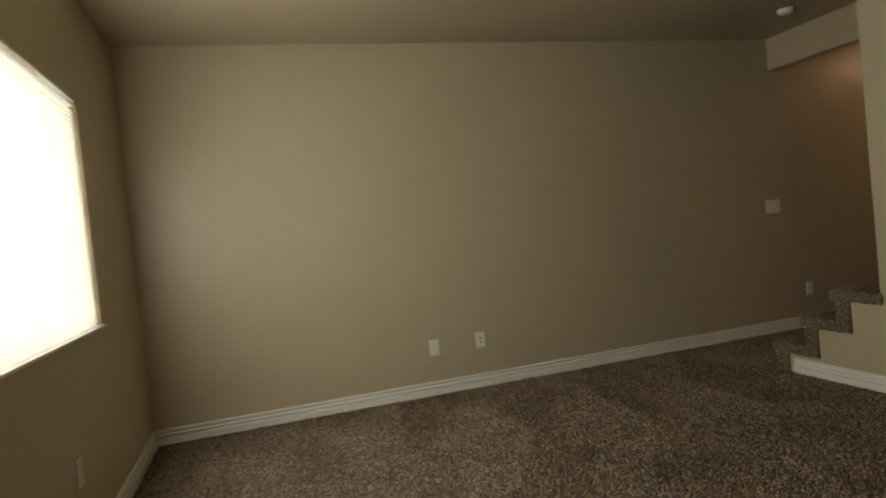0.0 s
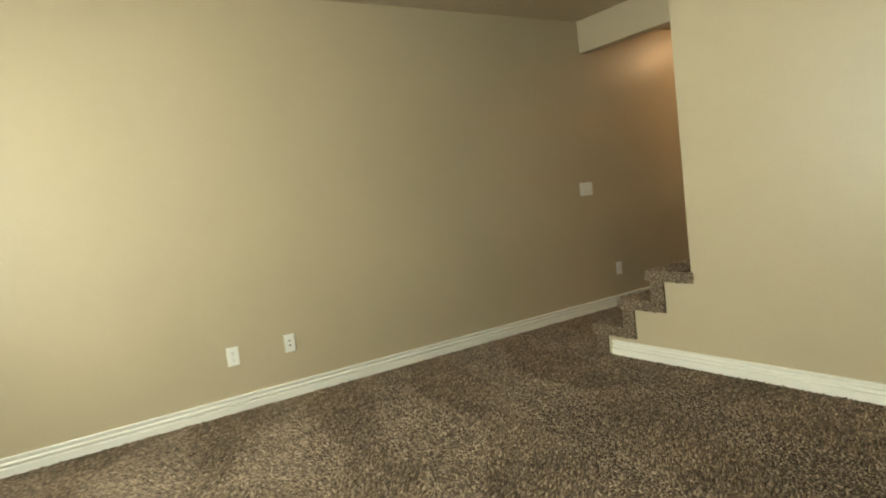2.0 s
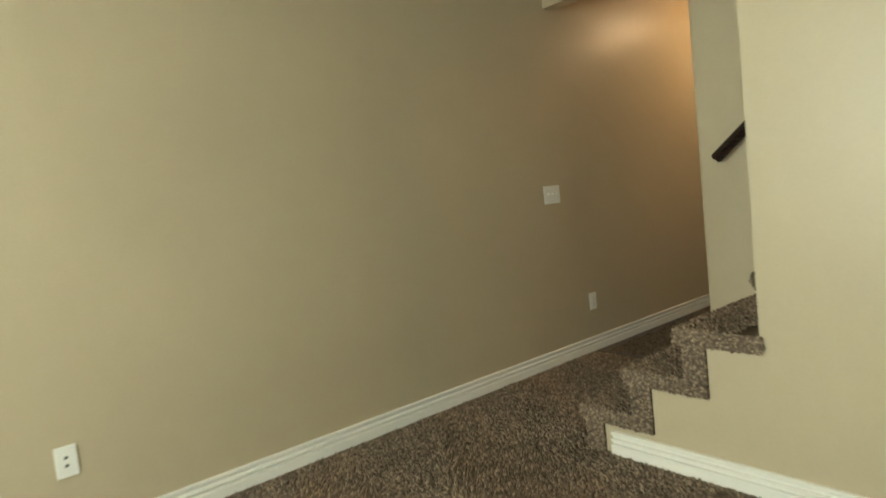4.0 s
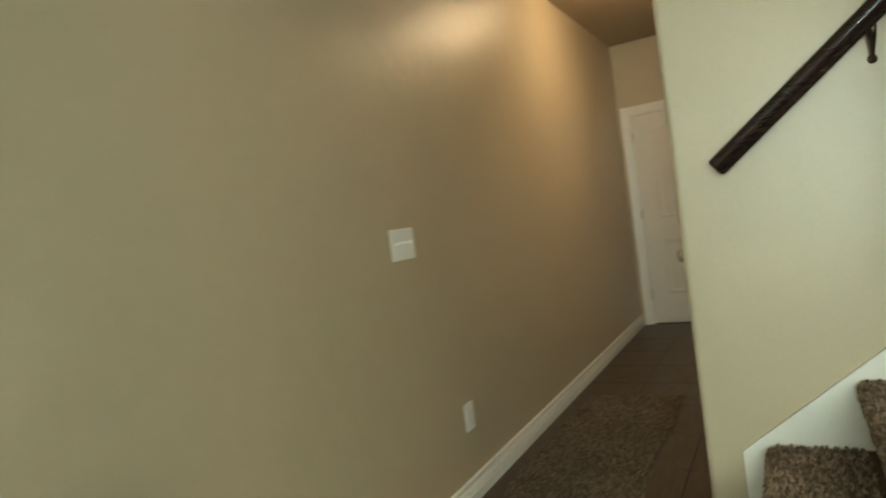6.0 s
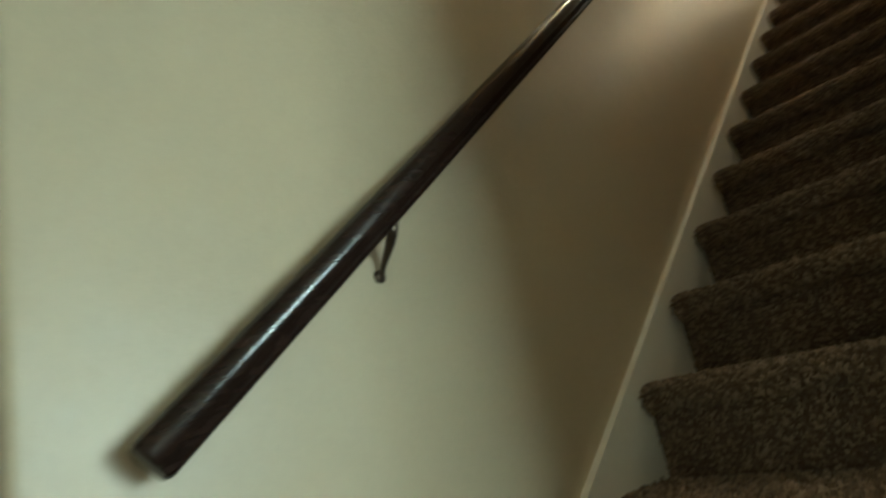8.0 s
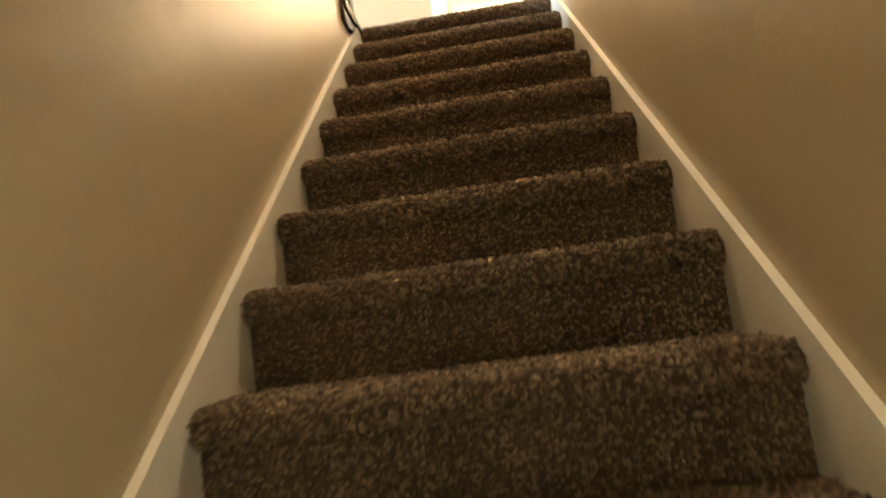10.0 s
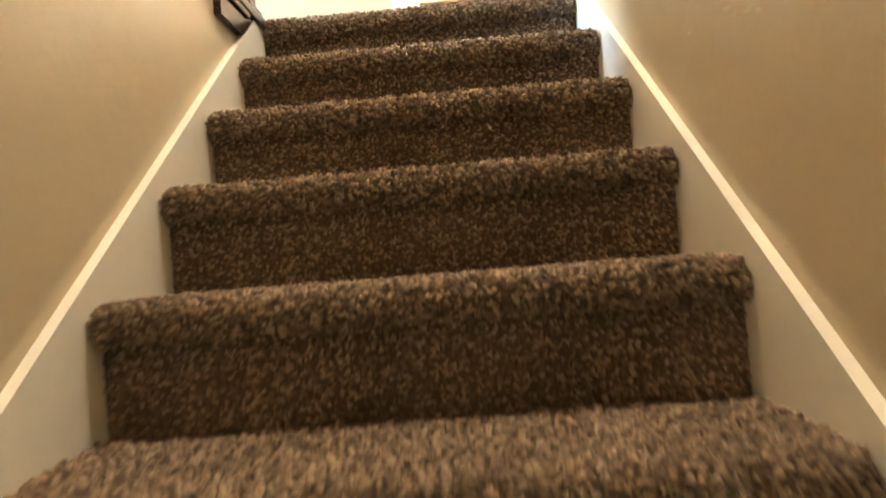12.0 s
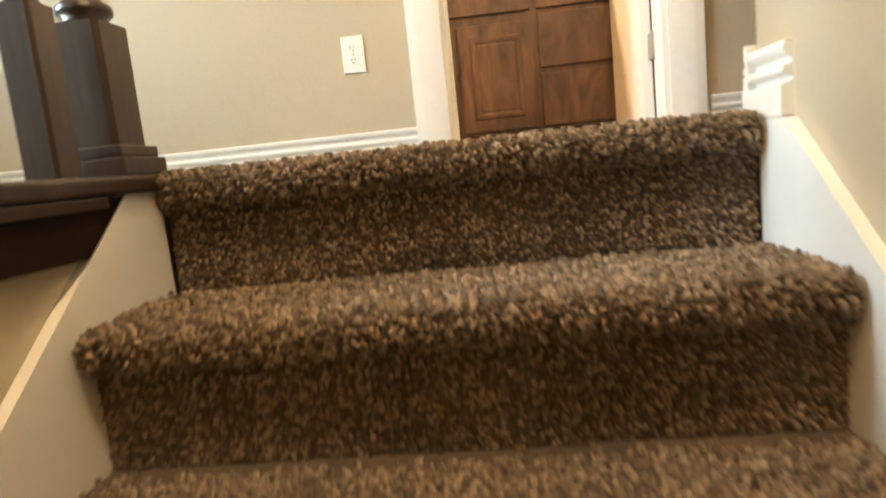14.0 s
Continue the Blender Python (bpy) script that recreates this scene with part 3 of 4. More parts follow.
def handrail():
    t = thing("handrail", (1.2, RAIL_Y, 1.3), "dark stained wooden handrail on wall brackets beside the stairs", "handrail")
    half = [(0.0, -0.028), (0.013, -0.028), (0.017, -0.020), (0.0165, -0.013), (0.024, -0.007), (0.0280, 0.000), (0.0288, 0.008), (0.0270, 0.017), (0.0220, 0.026), (0.0130, 0.032), (0.0, 0.034)]
    outline = half + [(-a, b) for a, b in half[-2:0:-1]]
    bm = bmesh.new()
    length = (rail_stop - rail_start[0]) / math.cos(slope)
    rows = []
    for d, sc in ((0.0, 0.9), (0.006, 1.0), (length - 0.006, 1.0), (length, 0.9)):
        rows.append([bm.verts.new((rail_start[0] + d * math.cos(slope) - b * sc * math.sin(slope), RAIL_Y - 0.072 + a * sc, rail_start[1] + d * math.sin(slope) + b * sc * math.cos(slope))) for a, b in outline])
    for a, b in zip(rows, rows[1:]):
        for i in range(len(a)):
            j = (i + 1) % len(a)
            bm.faces.new((a[i], a[j], b[j], b[i]))
    bm.faces.new(rows[0])
    bm.faces.new(rows[-1])
    bmesh.ops.recalc_face_normals(bm, faces=bm.faces)
    back = Matrix.Translation((-1.2, -RAIL_Y, -1.3))
    ob = part("rail", bm, MAHOGANY, t, "", True)
    ob.matrix_parent_inverse = back
    for x in (1.598, 3.38, 4.2):
        z = rail_start[1] + (x - rail_start[0]) * math.tan(slope) - 0.036
        curve = [(x, RAIL_Y - 0.071, z + 0.008), (x, RAIL_Y - 0.062, z - 0.014), (x, RAIL_Y - 0.048, z - 0.031), (x, RAIL_Y - 0.031, z - 0.047), (x, RAIL_Y - 0.014, z - 0.064), (x, RAIL_Y - 0.004, z - 0.084)]
        arm = part("bracket", tube(curve, [0.0105, 0.0095, 0.0085, 0.0070, 0.0052, 0.003]), BRONZE, t, "dark metal rail bracket", True)
        arm.matrix_parent_inverse = back
        part("rose", lathe([(0.0, 0.005), (0.009, 0.0045), (0.013, 0.0)], 16, Matrix.Translation((x, RAIL_Y - 0.0005, z - 0.076)) @ Matrix.Rotation(math.pi / 2, 4, "X")), BRONZE, arm, "", True)
        part("saddle", add_box(bmesh.new(), (-0.032, -0.009, -0.003), (0.032, 0.009, 0.003), 0.002, Matrix.Translation((x, RAIL_Y - 0.072, z + 0.006)) @ Matrix.Rotation(-slope, 4, "Y")), BRONZE, arm)
    return t


handrail()

# ---- upper guard rail ----
def turned_post(name, place, width, height, square, label, mat=POSTWOOD):
    t = thing(name, place, label, "post", "posts of the upper guard rail")
    w = width / 2
    if name == "newel_post":
        part("plinth", boxes(((-w - 0.020, -w - 0.020, 0), (w + 0.020, w + 0.020, 0.032)), ((-w - 0.012, -w - 0.012, 0.032), (w + 0.012, w + 0.012, 0.052)), bevel=0.004), mat, t)
    c = w * 0.18
    oct_ = [(-w + c, -w), (w - c, -w), (w, -w + c), (w, w - c), (w - c, w), (-w + c, w), (-w, w - c), (-w, -w + c)]
    low = 0.0521 if name == "newel_post" else 0.0
    part("lower_block", prism(oct_, "z", low, square), mat, t)
    turning = [(0.0, square), (w * 0.98, square), (w * 0.72, square + 0.008), (w * 0.95, square + 0.018), (w * 0.95, square + 0.030), (w * 0.66, square + 0.040), (w * 0.60, square + 0.056), (w * 0.80, square + 0.075), (w * 0.86, square + 0.12), (w * 0.66, square + 0.26), (w * 0.5, height - 0.27), (w * 0.78, height - 0.255), (w * 0.55, height - 0.24), (w * 0.9, height - 0.222), (0.0, height - 0.22)]
    part("turning", lathe(turning, 24), mat, t, "", True)
    part("upper_block", prism(oct_, "z", height - 0.22, height), mat, t)
    if name == "newel_post":
        part("cap", lathe([(0, height + 0.055), (w * 0.7, height + 0.045), (w * 1.1, height + 0.018), (w * 1.25, height + 0.006), (w * 1.25, height), (0, height)], 24), mat, t, "", True)
    return t


PY = RAIL_Y + 0.055
turned_post("newel_post", (4.855, PY, TOP + 0.004), 0.092, 1.02, 0.255, "dark stained turned newel post at the stair head")
turned_post("baluster", (4.712, PY, TOP + 0.004), 0.058, 0.90, 0.255, "dark stained turned baluster of the guard rail")
half = thing("half_newel", (OPEN_X + 0.016, PY, TOP + 0.004), "dark stained half newel fixed to the wall end", "post", "posts of the upper guard rail")
part("shaft", boxes(((-0.014, -0.042, 0), (0.014, 0.042, 0.98)), bevel=0.006), POSTWOOD, half)
part("foot", boxes(((-0.0145, -0.052, 0.0005), (0.020, 0.052, 0.030)), bevel=0.004), POSTWOOD, half)
guard = thing("guard_rail", (4.7, PY, TOP), "dark stained wooden guard rail cap and apron at the landing", "railing")
gb = Matrix.Translation((-4.7, -PY, -TOP))
for nm, bm in (
    ("cap_board", boxes(((OPEN_X + 0.001, RAIL_Y - 0.032, TOP - 0.026), (LAND_X + 0.085, RAIL_Y + 0.15, TOP + 0.003)), bevel=0.006)),
    ("apron", prism([(OPEN_X - 0.012, TOP - 0.112), (4.650, TOP - 0.112), (4.755, TOP - 0.0275), (OPEN_X - 0.012, TOP - 0.0275)], "y", RAIL_Y - 0.021, RAIL_Y - 0.0008)),
    ("cove", boxes(((OPEN_X - 0.006, RAIL_Y - 0.029, TOP - 0.045), (4.705, RAIL_Y - 0.022, TOP - 0.0275)), bevel=0.002)),
    ("top_rail", boxes(((OPEN_X + 0.002, PY - 0.03, TOP + 0.905), (4.828, PY + 0.03, TOP + 0.965)), bevel=0.012)),
):
    part(nm, bm, MAHOGANY if nm == "apron" else POSTWOOD, guard).matrix_parent_inverse = gb

# ---- doors ----
def panel_field(x0, x1, z0, z1, arch=0.0, depth=0.010):
    """Raised border of a moulded door panel; its upper edge may be arched."""
    bm = bmesh.new()
    n = 12 if arch else 1
    rings = []
    for inset, y in ((0.0, 0.0), (0.010, -depth), (0.022, -depth), (0.034, 0.0), (0.045, -depth * 0.35)):
        a, b, c, d = x0 + inset, x1 - inset, z0 + inset, z1 - inset
        pts = [(a, c), (b, c)]
        for i in range(n + 1):
            u = i / n
            pts.append((b + (a - b) * u, d - arch * (1 - math.sin(math.pi * u)) if arch else d))
        rings.append([bm.verts.new((x, y, z)) for x, z in pts])
    for p, q in zip(rings, rings[1:]):
        for i in range(len(p)):
            j = (i + 1) % len(p)
            bm.faces.new((p[i], p[j], q[j], q[i]))
    bm.faces.new(rings[-1])
    bmesh.ops.recalc_face_normals(bm, faces=bm.faces)
    return bm


def door_knob(parent, x, z, sink=0.0, neck=0.0):
    base = part("rose", lathe([(0.0, 0.0), (0.032, 0.0), (0.031, 0.006), (0.024, 0.010), (0.013, 0.012), (0.012, 0.034 + neck)], 24, Matrix.Translation((x, sink, z)) @ Matrix.Rotation(math.pi / 2, 4, "X")), NICKEL, parent, "brushed nickel rose", True)
    part("knob", lathe([(0.012, 0.030), (0.017, 0.036), (0.026, 0.044), (0.0285, 0.054), (0.025, 0.064), (0.014, 0.070), (0.0, 0.071)], 24, Matrix.Translation((x, sink - neck, z)) @ Matrix.Rotation(math.pi / 2, 4, "X")), NICKEL, base, "brushed nickel knob", True)


def deadbolt(parent, x, z):
    part("deadbolt", lathe([(0.0, 0.0), (0.030, 0.0), (0.029, 0.010), (0.022, 0.014), (0.009, 0.014), (0.009, 0.026), (0.0, 0.027)], 24, Matrix.Translation((x, 0, z)) @ Matrix.Rotation(math.pi / 2, 4, "X")), NICKEL, parent, "brushed nickel deadbolt", True)


def casing(width, height, reach, parent, board=0.07):
    """Moulded trim round an opening of that width and height; local x across, y out of the wall at minus."""
    prof = [(0, 0), (0, -0.010), (board * 0.25, -0.014), (board * 0.7, -0.018), (board, -0.016), (board, 0)]
    for s in (-1, 1):
        bm = bmesh.new()
        rows = []
        for z, miter in ((0.0, 0), (height, 1)):
            rows.append([bm.verts.new((s * (width / 2 + d), y, z + (d if miter else 0))) for d, y in prof])
        bm.faces.new(rows[0]), bm.faces.new(rows[1])
        for i in range(len(prof)):
            j = (i + 1) % len(prof)
            bm.faces.new((rows[0][i], rows[0][j], rows[1][j], rows[1][i]))
        bmesh.ops.recalc_face_normals(bm, faces=bm.faces)
        part("side_casing", bm, TRIM, parent)
    bm = bmesh.new()
    rows = []
    for s in (-1, 1):
        rows.append([bm.verts.new((s * (width / 2 + d), y, height + d)) for d, y in prof])
    bm.faces.new(rows[0]), bm.faces.new(rows[1])
    for i in range(len(prof)):
        j = (i + 1) % len(prof)
        bm.faces.new((rows[0][i], rows[0][j], rows[1][j], rows[1][i]))
    bmesh.ops.recalc_face_normals(bm, faces=bm.faces)
    part("head_casing", bm, TRIM, parent)
    for s in (-1, 1):
        x0, x1 = sorted((s * width / 2, s * (width / 2 - 0.018)))
        part("jamb", boxes(((x0, 0.001, 0), (x1, reach, height)), ((min(x0, x1) - (0.010 if s > 0 else -0.018), 0.046, 0), (max(x0, x1) + (0.010 if s < 0 else -0.018), 0.06, height))), TRIM, parent)
    part("head_jamb", boxes(((-width / 2 + 0.018, 0.001, height - 0.018), (width / 2 - 0.018, reach, height)), ((-width / 2 + 0.029, 0.046, height - 0.034), (width / 2 - 0.029, 0.06, height - 0.0182))), TRIM, parent)


def slab(parent, x0, x1, z1, name="slab"):
    s = part(name, boxes(((x0, 0.008, 0.012), (x1, 0.043, z1)), bevel=0.002), DOORPAINT, parent)
    return s


def panelled_door(name, place, turn, width, height, label, knob_side=1, bolt=False, knob_z=0.92):
    t = thing(name, place, label, "door", kind="structure")
    t.rotation_euler = (0, 0, turn)
    casing(width, height, 0.12, t)
    a, b = -width / 2 + 0.0235, width / 2 - 0.0235
    s = slab(t, a, b, height - 0.0255)
    inner = 0.19
    for z0, z1, arch in ((1.04, height - 0.15, 0.07), (0.30, 0.83, 0.0)):
        p = part("panel", panel_field(a + inner - 0.02, b - inner + 0.02, z0, z1, arch), DOORPAINT, s, "", True)
        p.location = (0, 0.0078, 0)
    door_knob(s, knob_side * (width / 2 - 0.085), knob_z, 0.008, 0.0 if bolt else 0.016)
    if bolt:
        deadbolt(s, knob_side * (width / 2 - 0.085), knob_z + 0.15)
    for z in (0.25, 1.05, 1.80):
        part("hinge", lathe([(0.0, 0.0), (0.007, 0.0), (0.007, 0.09), (0.0, 0.09)], 10, Matrix.Translation((-knob_side * (width / 2 - 0.018), 0.004, z))), NICKEL, s, "brushed nickel hinge", True)
    # Threshold coloured near-black so that the gap under the slab reads as shaded.
    part("threshold", boxes(((-width / 2 + 0.018, 0.002, -0.004), (width / 2 - 0.018, 0.12, 0.010))), DARKSLOT, t, "threshold bar, dark to stand in for shade in the door gap")
    return t


panelled_door("door_1", ((EX0 + EX1) / 2, END_Y, 0), 0.0, EX1 - EX0, 2.078, "closed white moulded two panel door with an arched panel", 1, True)
side = panelled_door("door_2", (HALL_X, (DY0 + DY1) / 2, 0), -math.pi / 2, DY1 - DY0, 2.05, "closed white moulded side door in the hall", 1, False, 1.0)

# Bathroom doorway with the door swung in.
bath = thing("door_3", (UP_X, (BY0 + BY1) / 2, TOP), "white painted bathroom door standing open", "door", kind="structure")
bath.rotation_euler = (0, 0, -math.pi / 2)
casing(BY1 - BY0, 2.05, 0.12, bath, 0.115)
leaf = part("slab", boxes(((0, 0, 0.012), (0.70, 0.035, 2.03)), bevel=0.002), DOORPAINT, bath)
leaf.matrix_parent_inverse = Matrix.Identity(4)
leaf.location = (0.353, 0.125, 0)
leaf.rotation_euler = (0, 0, radians(87))
door_knob(leaf, 0.62, 0.93, 0.0)
for z in (0.30, 1.05, 1.80):
    part("hinge", boxes(((0.340, 0.060, z - 0.045), (0.356, 0.124, z + 0.045)), bevel=0.002), NICKEL, bath, "satin nickel door hinge")

# ---- bathroom vanity ----
VX = 6.88
vanity = thing("vanity_cabinet", (VX, 0.2, TOP), "brown stained wooden vanity with raised panel doors and drawers", "cabinet")
vb = Matrix.Translation((-VX, -0.2, -TOP))


def front(name, y0, y1, z0, z1, raised):
    bm = boxes(((VX - 0.020, y0, z0), (VX - 0.0005, y1, z1)), bevel=0.004)
    f = part(name, bm, CABINET, vanity)
    f.matrix_parent_inverse = vb
    if raised:
        pf = panel_field(-(y1 - y0) / 2 + 0.05, (y1 - y0) / 2 - 0.05, z0 + 0.055, z1 - 0.055, 0, 0.006)
        bmesh.ops.transform(pf, matrix=Matrix.Translation((VX - 0.0204, (y0 + y1) / 2, 0)) @ Matrix.Rotation(-math.pi / 2, 4, "Z"), verts=pf.verts)
        part("raised_panel", pf, CABINET, f)
    return f


ob = part("body", boxes(((VX, -0.70, TOP + 0.09), (7.46, 1.30, TOP + 0.83)), ((VX + 0.06, -0.68, TOP), (7.44, 1.28, TOP + 0.09))), CABINET, vanity)
ob.matrix_parent_inverse = vb
front("door", 0.235, 0.585, TOP + 0.10, TOP + 0.60, True)
front("door", 0.60, 0.95, TOP + 0.10, TOP + 0.60, True)
front("drawer", 0.235, 0.95, TOP + 0.645, TOP + 0.81, False)
for z0, z1 in ((0.10, 0.345), (0.375, 0.62), (0.645, 0.81)):
    front("drawer", -0.28, 0.205, TOP + z0, TOP + z1, False)
front("door", -0.66, -0.30, TOP + 0.10, TOP + 0.81, True)
tagged(part("countertop", boxes(((VX - 0.03, -0.72, TOP + 0.831), (7.47, 1.32, TOP + 0.87)), bevel=0.006), material("cultured_marble", (0.74, 0.68, 0.58), 0.2, spread=0.06, grain=15)), "pale cultured marble vanity top", "countertop")
tagged(part("mirror", boxes(((7.462, -0.62, TOP + 0.98), (7.478, 1.22, TOP + 1.70)), bevel=0.002), MIRROR), "large frameless mirror over the vanity", "mirror")
light_bar = thing("vanity_light", (7.478, 0.40, TOP + 1.84), "lit vanity light bar with three frosted glass shades over the mirror", "lamp")
lb = Matrix.Translation((-7.478, -0.40, -(TOP + 1.84)))
part("bar", boxes(((7.452, 0.02, TOP + 1.80), (7.478, 0.78, TOP + 1.88)), bevel=0.006), NICKEL, light_bar, "brushed nickel back plate").matrix_parent_inverse = lb
for y in (0.12, 0.40, 0.68):
    arm = part("arm", tube([(7.455, y, TOP + 1.85), (7.40, y, TOP + 1.875), (7.365, y, TOP + 1.868), (7.36, y, TOP + 1.845)], 0.008), NICKEL, light_bar, "", True)
    arm.matrix_parent_inverse = lb
    bowl = part("shade", lathe([(0.0, 0.060), (0.030, 0.056), (0.048, 0.02), (0.062, -0.04), (0.078, -0.085), (0.074, -0.086), (0.058, -0.04), (0.0, 0.050)], 24, Matrix.Translation((7.36, y, TOP + 1.79))), LANDGLOW, light_bar, "lit frosted glass shade", True)
    bowl.matrix_parent_inverse = lb
    bowl.visible_shadow = False

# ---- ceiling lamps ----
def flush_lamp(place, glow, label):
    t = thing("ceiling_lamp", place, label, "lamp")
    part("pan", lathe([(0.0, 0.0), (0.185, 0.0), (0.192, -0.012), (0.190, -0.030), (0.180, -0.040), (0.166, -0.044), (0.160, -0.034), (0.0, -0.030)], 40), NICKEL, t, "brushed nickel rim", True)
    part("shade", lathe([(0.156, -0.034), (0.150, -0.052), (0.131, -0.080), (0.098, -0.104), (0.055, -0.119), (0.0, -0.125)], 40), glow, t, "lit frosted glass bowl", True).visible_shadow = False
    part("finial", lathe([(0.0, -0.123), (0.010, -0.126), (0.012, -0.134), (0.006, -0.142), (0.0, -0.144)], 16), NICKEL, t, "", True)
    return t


flush_lamp((0.685, 3.07, CEILING - 0.001), HALLGLOW, "flush ceiling lamp with a lit glass bowl in the hall")
# Unseen fixture, added to go with the fill bulb over the stairs.
flush_lamp((3.75, 0.28, UP_CEIL - 0.001), LANDGLOW, "unseen flush ceiling lamp with a lit glass bowl, added to light the stairs")

# ---- ceiling vent and smoke alarm ----
vent = thing("ceiling_vent", (0.275, 2.965, CEILING - 0.001), "white metal ceiling air register", "vent")
part("frame", boxes(((-0.078, -0.15, -0.008), (-0.052, 0.15, 0)), ((0.052, -0.15, -0.008), (0.078, 0.15, 0)), ((-0.052, -0.15, -0.008), (0.052, -0.124, 0)), ((-0.052, 0.124, -0.008), (0.052, 0.15, 0)), bevel=0.002), PLASTIC, vent)
# Near-black plate in place of the duct's depth, its shade given as colour.
part("backing", boxes(((-0.051, -0.123, -0.0012), (0.051, 0.123, -0.0002))), DARKSLOT, vent, "dark plate standing in for the shaded duct")
for i in range(14):
    part("slat", add_box(bmesh.new(), (-0.051, -0.0065, -0.0006), (0.051, 0.0065, 0.0006), 0, Matrix.Translation((0, -0.114 + i * 0.0175, -0.005)) @ Matrix.Rotation(radians(38 if i < 7 else -38), 4, "X")), PLASTIC, vent)
alarm = thing("smoke_alarm", (0.755, 0.51, CEILING - 0.001), "round white smoke alarm on the ceiling", "smoke alarm")
part("base", lathe([(0.0, 0.0), (0.062, 0.0), (0.062, -0.012), (0.0, -0.012)], 32), PLASTIC, alarm, "", True)
part("cover", lathe([(0.060, -0.0125), (0.058, -0.026), (0.048, -0.036), (0.030, -0.040), (0.0, -0.041)], 32), PLASTIC, alarm, "", True)

# ---- wall plates ----
def plate(name, place, turn, width, height, label, kind):
    """A wall plate; local y points out of the wall at minus."""
    t = thing(name, place, label, "outlet" if kind == "outlet" else "switch" if kind == "switch" else "wall plate", "wall plates")
    t.rotation_euler = (0, 0, turn)
    part("cover_plate", boxes(((-width / 2, -0.006, -height / 2), (width / 2, 0, height / 2)), bevel=0.0025), PLASTIC, t)
    if kind == "outlet":
        for z in (-0.02, 0.02):
            s = part("socket", boxes(((-0.017, -0.0085, z - 0.0135), (0.017, -0.0061, z + 0.0135)), bevel=0.001), PLASTIC, t)
            for x, h in ((-0.0065, 0.008), (0.0065, 0.0065)):
                part("slot", boxes(((x - 0.0011, -0.0089, z + 0.001 - h / 2 + 0.002), (x + 0.0011, -0.0086, z + 0.001 + h / 2 + 0.002))), DARKSLOT, s)
            part("slot", boxes(((-0.0022, -0.0089, z - 0.0095), (0.0022, -0.0086, z - 0.0055))), DARKSLOT, s)
        part("screw", lathe([(0.0, 0.0016), (0.0028, 0.0012), (0.0034, 0.0)], 10, Matrix.Translation((0, -0.0061, 0)) @ Matrix.Rotation(math.pi / 2, 4, "X")), NICKEL, t)
    elif kind == "switch":
        n = max(1, round(width / 0.046) - 1) if width > 0.08 else 1
        for i in range(n):
            x = (i - (n - 1) / 2) * 0.046
            s = part("toggle", boxes(((x - 0.0048, -0.0075, -0.012), (x + 0.0048, -0.0061, 0.012)), bevel=0.0004), PLASTIC, t)
            part("lever", add_box(bmesh.new(), (-0.0035, -0.014, -0.0045), (0.0035, 0.0, 0.0045), 0.001, Matrix.Translation((x, -0.007, 0.003)) @ Matrix.Rotation(radians(-28), 4, "X")), PLASTIC, s)
            for z in (-0.030, 0.030):
                part("screw", lathe([(0.0, 0.0014), (0.0026, 0.001), (0.003, 0.0)], 10, Matrix.Translation((x, -0.0061, z)) @ Matrix.Rotation(math.pi / 2, 4, "X")), PLASTIC, t)
    else:
        for z in (-0.016, 0.016):
            part("jack", boxes(((-0.0065, -0.0075, z - 0.0055), (0.0065, -0.0061, z + 0.0055)), bevel=0.001), DARKSLOT, t, "dark jack opening")
        for z in (-0.042, 0.042):
            part("screw", lathe([(0.0, 0.0014), (0.0026, 0.001), (0.003, 0.0)], 10, Matrix.Translation((0, -0.0061, z)) @ Matrix.Rotation(math.pi / 2, 4, "X")), PLASTIC, t)
    return t


WEST = -math.pi / 2 + math.pi
plate("outlet", (0.0005, -2.47, 0.374), WEST, 0.078, 0.125, "white duplex outlet low on the tan wall", "outlet")
plate("wall_jack", (0.0005, -2.08, 0.378), WEST, 0.078, 0.125, "white plate with two dark jacks low on the tan wall", "jack")
plate("light_switch", (0.0005, 0.975, 1.192), WEST, 0.165, 0.125, "white triple toggle switch plate on the tan wall", "switch")
plate("outlet", (0.0005, 1.33, 0.37), WEST, 0.078, 0.125, "white outlet plate low on the hall wall", "outlet")
plate("outlet", (1.73, WINDOW_Y + 0.0005, 0.425), math.pi, 0.075, 0.12, "white outlet plate under the window", "outlet")
plate("outlet", (UP_X - 0.0005, 0.915, TOP + 0.375), -math.pi / 2, 0.078, 0.125, "white duplex outlet low on the landing wall", "outlet")
plate("light_switch", (UP_X - 0.0005, 1.02, TOP + 1.13), -math.pi / 2, 0.118, 0.125, "white double toggle switch plate on the landing wall", "switch")

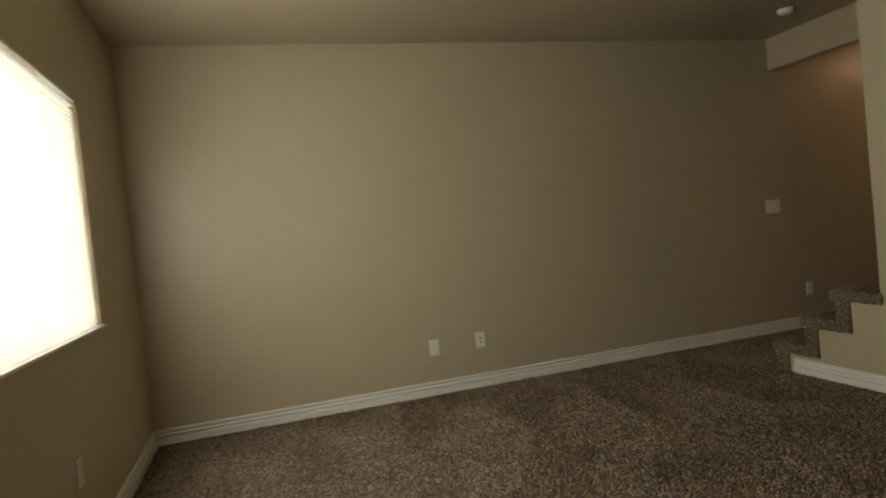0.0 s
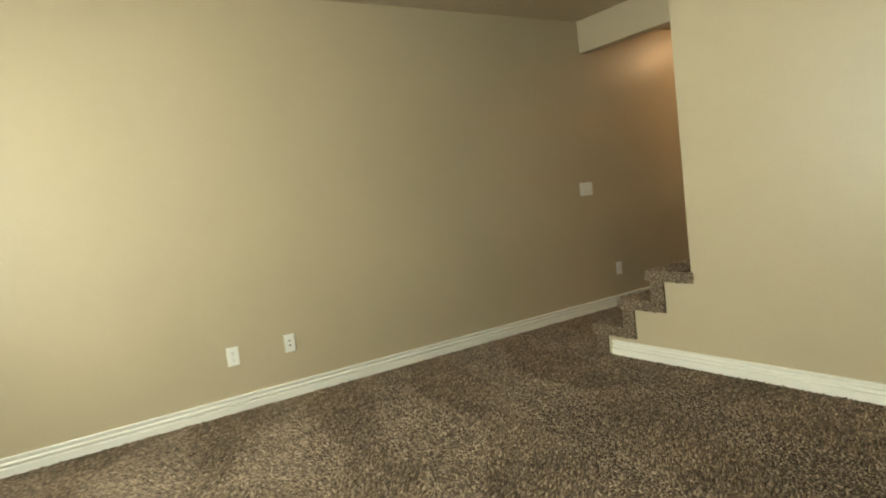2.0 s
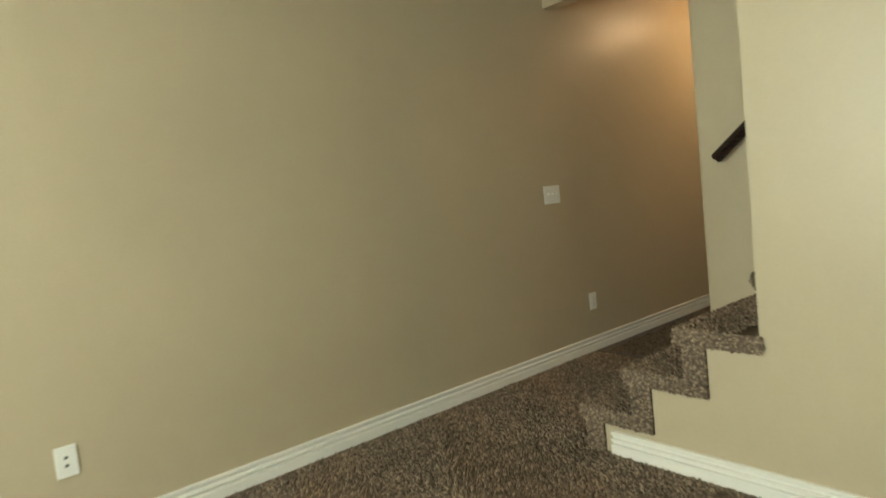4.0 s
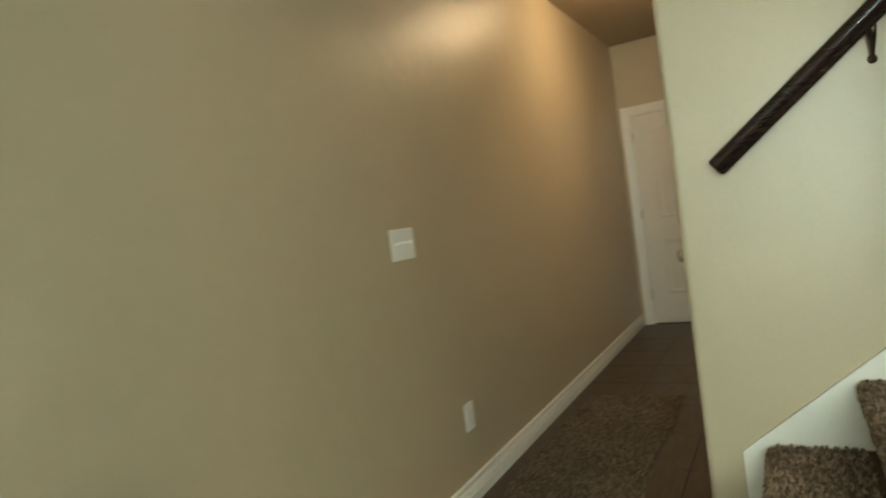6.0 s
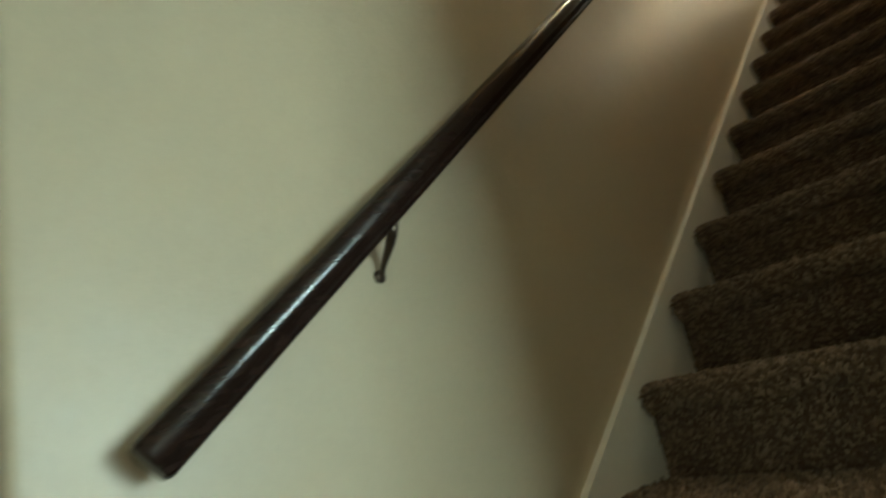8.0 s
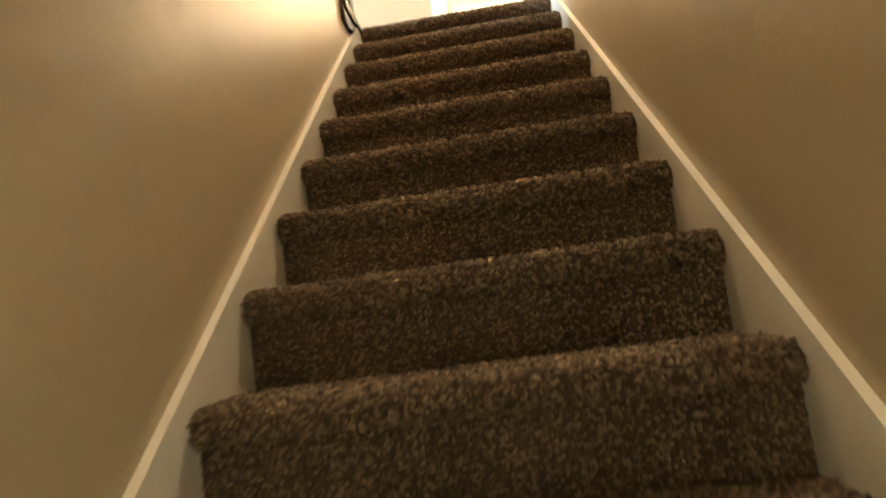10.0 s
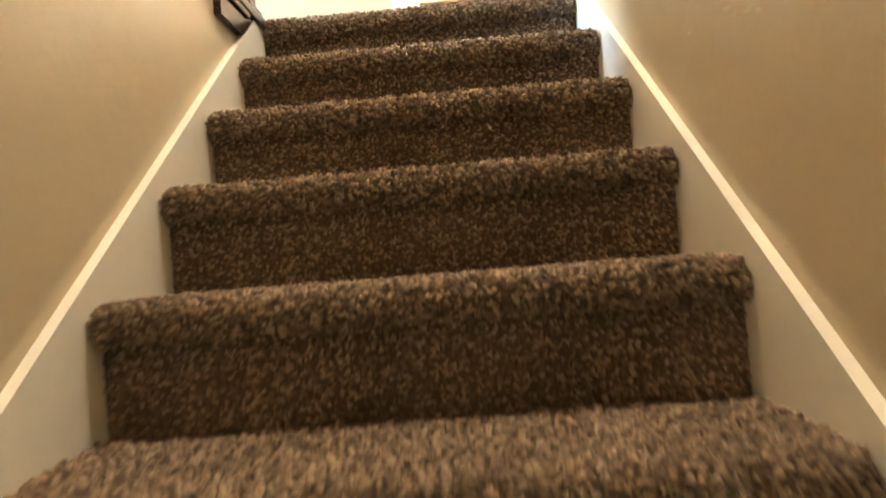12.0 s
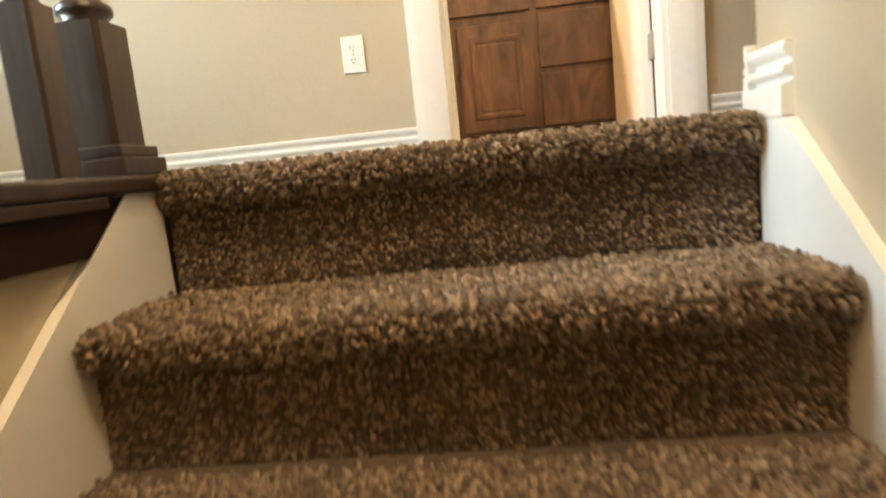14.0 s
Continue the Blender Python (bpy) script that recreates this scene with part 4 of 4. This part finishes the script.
# ---- room window ----
def window(name, x0, x1, z0, z1, y, depth, label, sill=True, flip=1):
    """Vinyl slider in an opening through the wall; y is the room face, the frame sits near the outer face."""
    t = thing(name, ((x0 + x1) / 2, y, z0), label, "window", kind="structure")
    back = Matrix.Translation((-(x0 + x1) / 2, -y, -z0))
    yo, yi = y - flip * (depth - 0.01), y - flip * (depth - 0.045)
    ya, yb = min(yo, yi), max(yo, yi)
    w = 0.028
    fr = part("window_frame", boxes(((x0 + 0.001, ya, z0 + 0.001), (x0 + w, yb, z1 - 0.001)), ((x1 - w, ya, z0 + 0.001), (x1 - 0.001, yb, z1 - 0.001)), ((x0 + w, ya, z0 + 0.001), (x1 - w, yb, z0 + w)), ((x0 + w, ya, z1 - w), (x1 - w, yb, z1 - 0.001)), bevel=0.003), TRIM, t)
    fr.matrix_parent_inverse = back
    g = part("pane", boxes(((x0 + w + 0.001, (ya + yb) / 2 - 0.003, z0 + w + 0.001), (x1 - w - 0.001, (ya + yb) / 2 + 0.003, z1 - w - 0.001))), GLASS, t)
    g.matrix_parent_inverse = back
    g.visible_shadow = False
    if sill:
        s = part("window_sill", boxes(((x0 - 0.02, yb + 0.001, z0 + 0.0005), (x1 + 0.02, y + flip * 0.018, z0 + 0.016)), bevel=0.004), TRIM, t)
        s.matrix_parent_inverse = back
    return t


SLAT = material("white_blind_vinyl", (0.86, 0.85, 0.80), 0.5, spread=0.02)
nt = SLAT.node_tree
through_light, both = nt.nodes.new("ShaderNodeBsdfTranslucent"), nt.nodes.new("ShaderNodeMixShader")
through_light.inputs["Color"].default_value = (0.88, 0.90, 0.84, 1)
both.inputs[0].default_value = 0.65
nt.links.new(nt.nodes["Principled BSDF"].outputs[0], both.inputs[1])
nt.links.new(through_light.outputs[0], both.inputs[2])
nt.links.new(both.outputs[0], nt.nodes["Material Output"].inputs[0])
blind = thing("window_blind", ((WX0 + WX1) / 2, WINDOW_Y - 0.021, WZ0), "closed white slatted blind glowing with daylight", "blind")
wide = (WX1 - WX0) / 2 - 0.004
part("head_rail", boxes(((-wide, -0.018, WZ1 - WZ0 - 0.032), (wide, 0.018, WZ1 - WZ0 - 0.002)), bevel=0.003), SLAT, blind)
slat_mesh = mesh_of(add_box(bmesh.new(), (-wide, -0.0008, -0.0135), (wide, 0.0008, 0.0135), 0, Matrix.Rotation(radians(14), 4, "X")), "slat")
slat_mesh.materials.append(SLAT)
for i in range(46):
    ob = new("slat", slat_mesh)
    ob.parent = blind
    ob.location = (0, 0, 0.020 + i * 0.0245)
window("window_1", WX0, WX1, WZ0, WZ1, WINDOW_Y, 0.12, "bright white vinyl window blown out by daylight")
window("window_2", UWX0, UWX1, UW0, UW1, 3.6, 0.12, "white vinyl window at the end of the upper hall", False, -1)

# ---- scuffs on the stair wall ----
SCUFF = material("pale_wall_scuff", (0.66, 0.60, 0.48), 0.6, spread=0.2, grain=150)
stair_wall = bpy.data.objects["wall_stair_right"]
for x, z, length, tilt in ((3.868, 2.889, 0.030, 0.2), (3.842, 2.872, 0.018, -0.3), (3.800, 2.862, 0.036, 0.1), (3.772, 2.850, 0.016, 0.4), (4.020, 2.905, 0.022, 0.0)):
    outline = [(length / 2 * math.cos(a), 0.0035 * math.sin(a) * (1 + 0.5 * math.sin(3 * a))) for a in [math.pi * 2 * i / 10 for i in range(10)]]
    bm = prism([(x + p * math.cos(tilt) - q * math.sin(tilt), z + p * math.sin(tilt) + q * math.cos(tilt)) for p, q in outline], "y", BACK_Y - 0.0005, BACK_Y + 0.0006)
    part("scuff", bm, SCUFF, stair_wall, "pale scuff mark on the paint")

# ---- carpet offcut on the hall floor ----
mat_thing = thing("carpet_remnant", (0.36, 2.1, 0), "loose brown carpet offcut with a frayed edge on the hall tiles", "rug")
ob = part("backing", boxes(((0.12, 1.335, 0.0025), (0.665, 2.80, 0.006))), BACKING, mat_thing)
ob.matrix_parent_inverse = Matrix.Translation((-0.36, -2.1, 0))
spots = flat_spots(0.08, 0.72, 1.31, 2.85, 0.007, 0.0125, 31)
fray = 0.014 * np.sin(spots[:, 1] * 9.0) + 0.009 * np.sin(spots[:, 1] * 31.0 + 1.0) + 0.005 * np.sin(spots[:, 1] * 83.0)
spots = spots[(spots[:, 0] < 0.690 + fray) & (spots[:, 0] > 0.105 - fray * 0.7) & (spots[:, 1] < 2.82 + 0.012 * np.sin(spots[:, 0] * 40))]
ob = tagged(new("carpet_pile", tufts(spots, np.tile([0, 0, 1.0], (len(spots), 1)), 0.010, 0.010, 32, "carpet_pile", REMNANT)), kind="stuff")
ob.parent = mat_thing
ob.matrix_parent_inverse = Matrix.Translation((-0.36, -2.1, 0))

# ---- hall floor tiles ----
tile_mesh = mesh_of(add_box(bmesh.new(), (0.003, 0.003, -0.0058), (0.452, 0.452, 0.001), 0.002), "tile")
tile_mesh.materials.append(VINYL)
for i in range(3):
    for j in range(9):
        ob = new("tile", tile_mesh)
        ob.parent = hall_floor
        ob.location = (-0.055 + 0.455 * i, 1.305 + 0.455 * j, 0.0005 * ((i * 7 + j * 3) % 3))
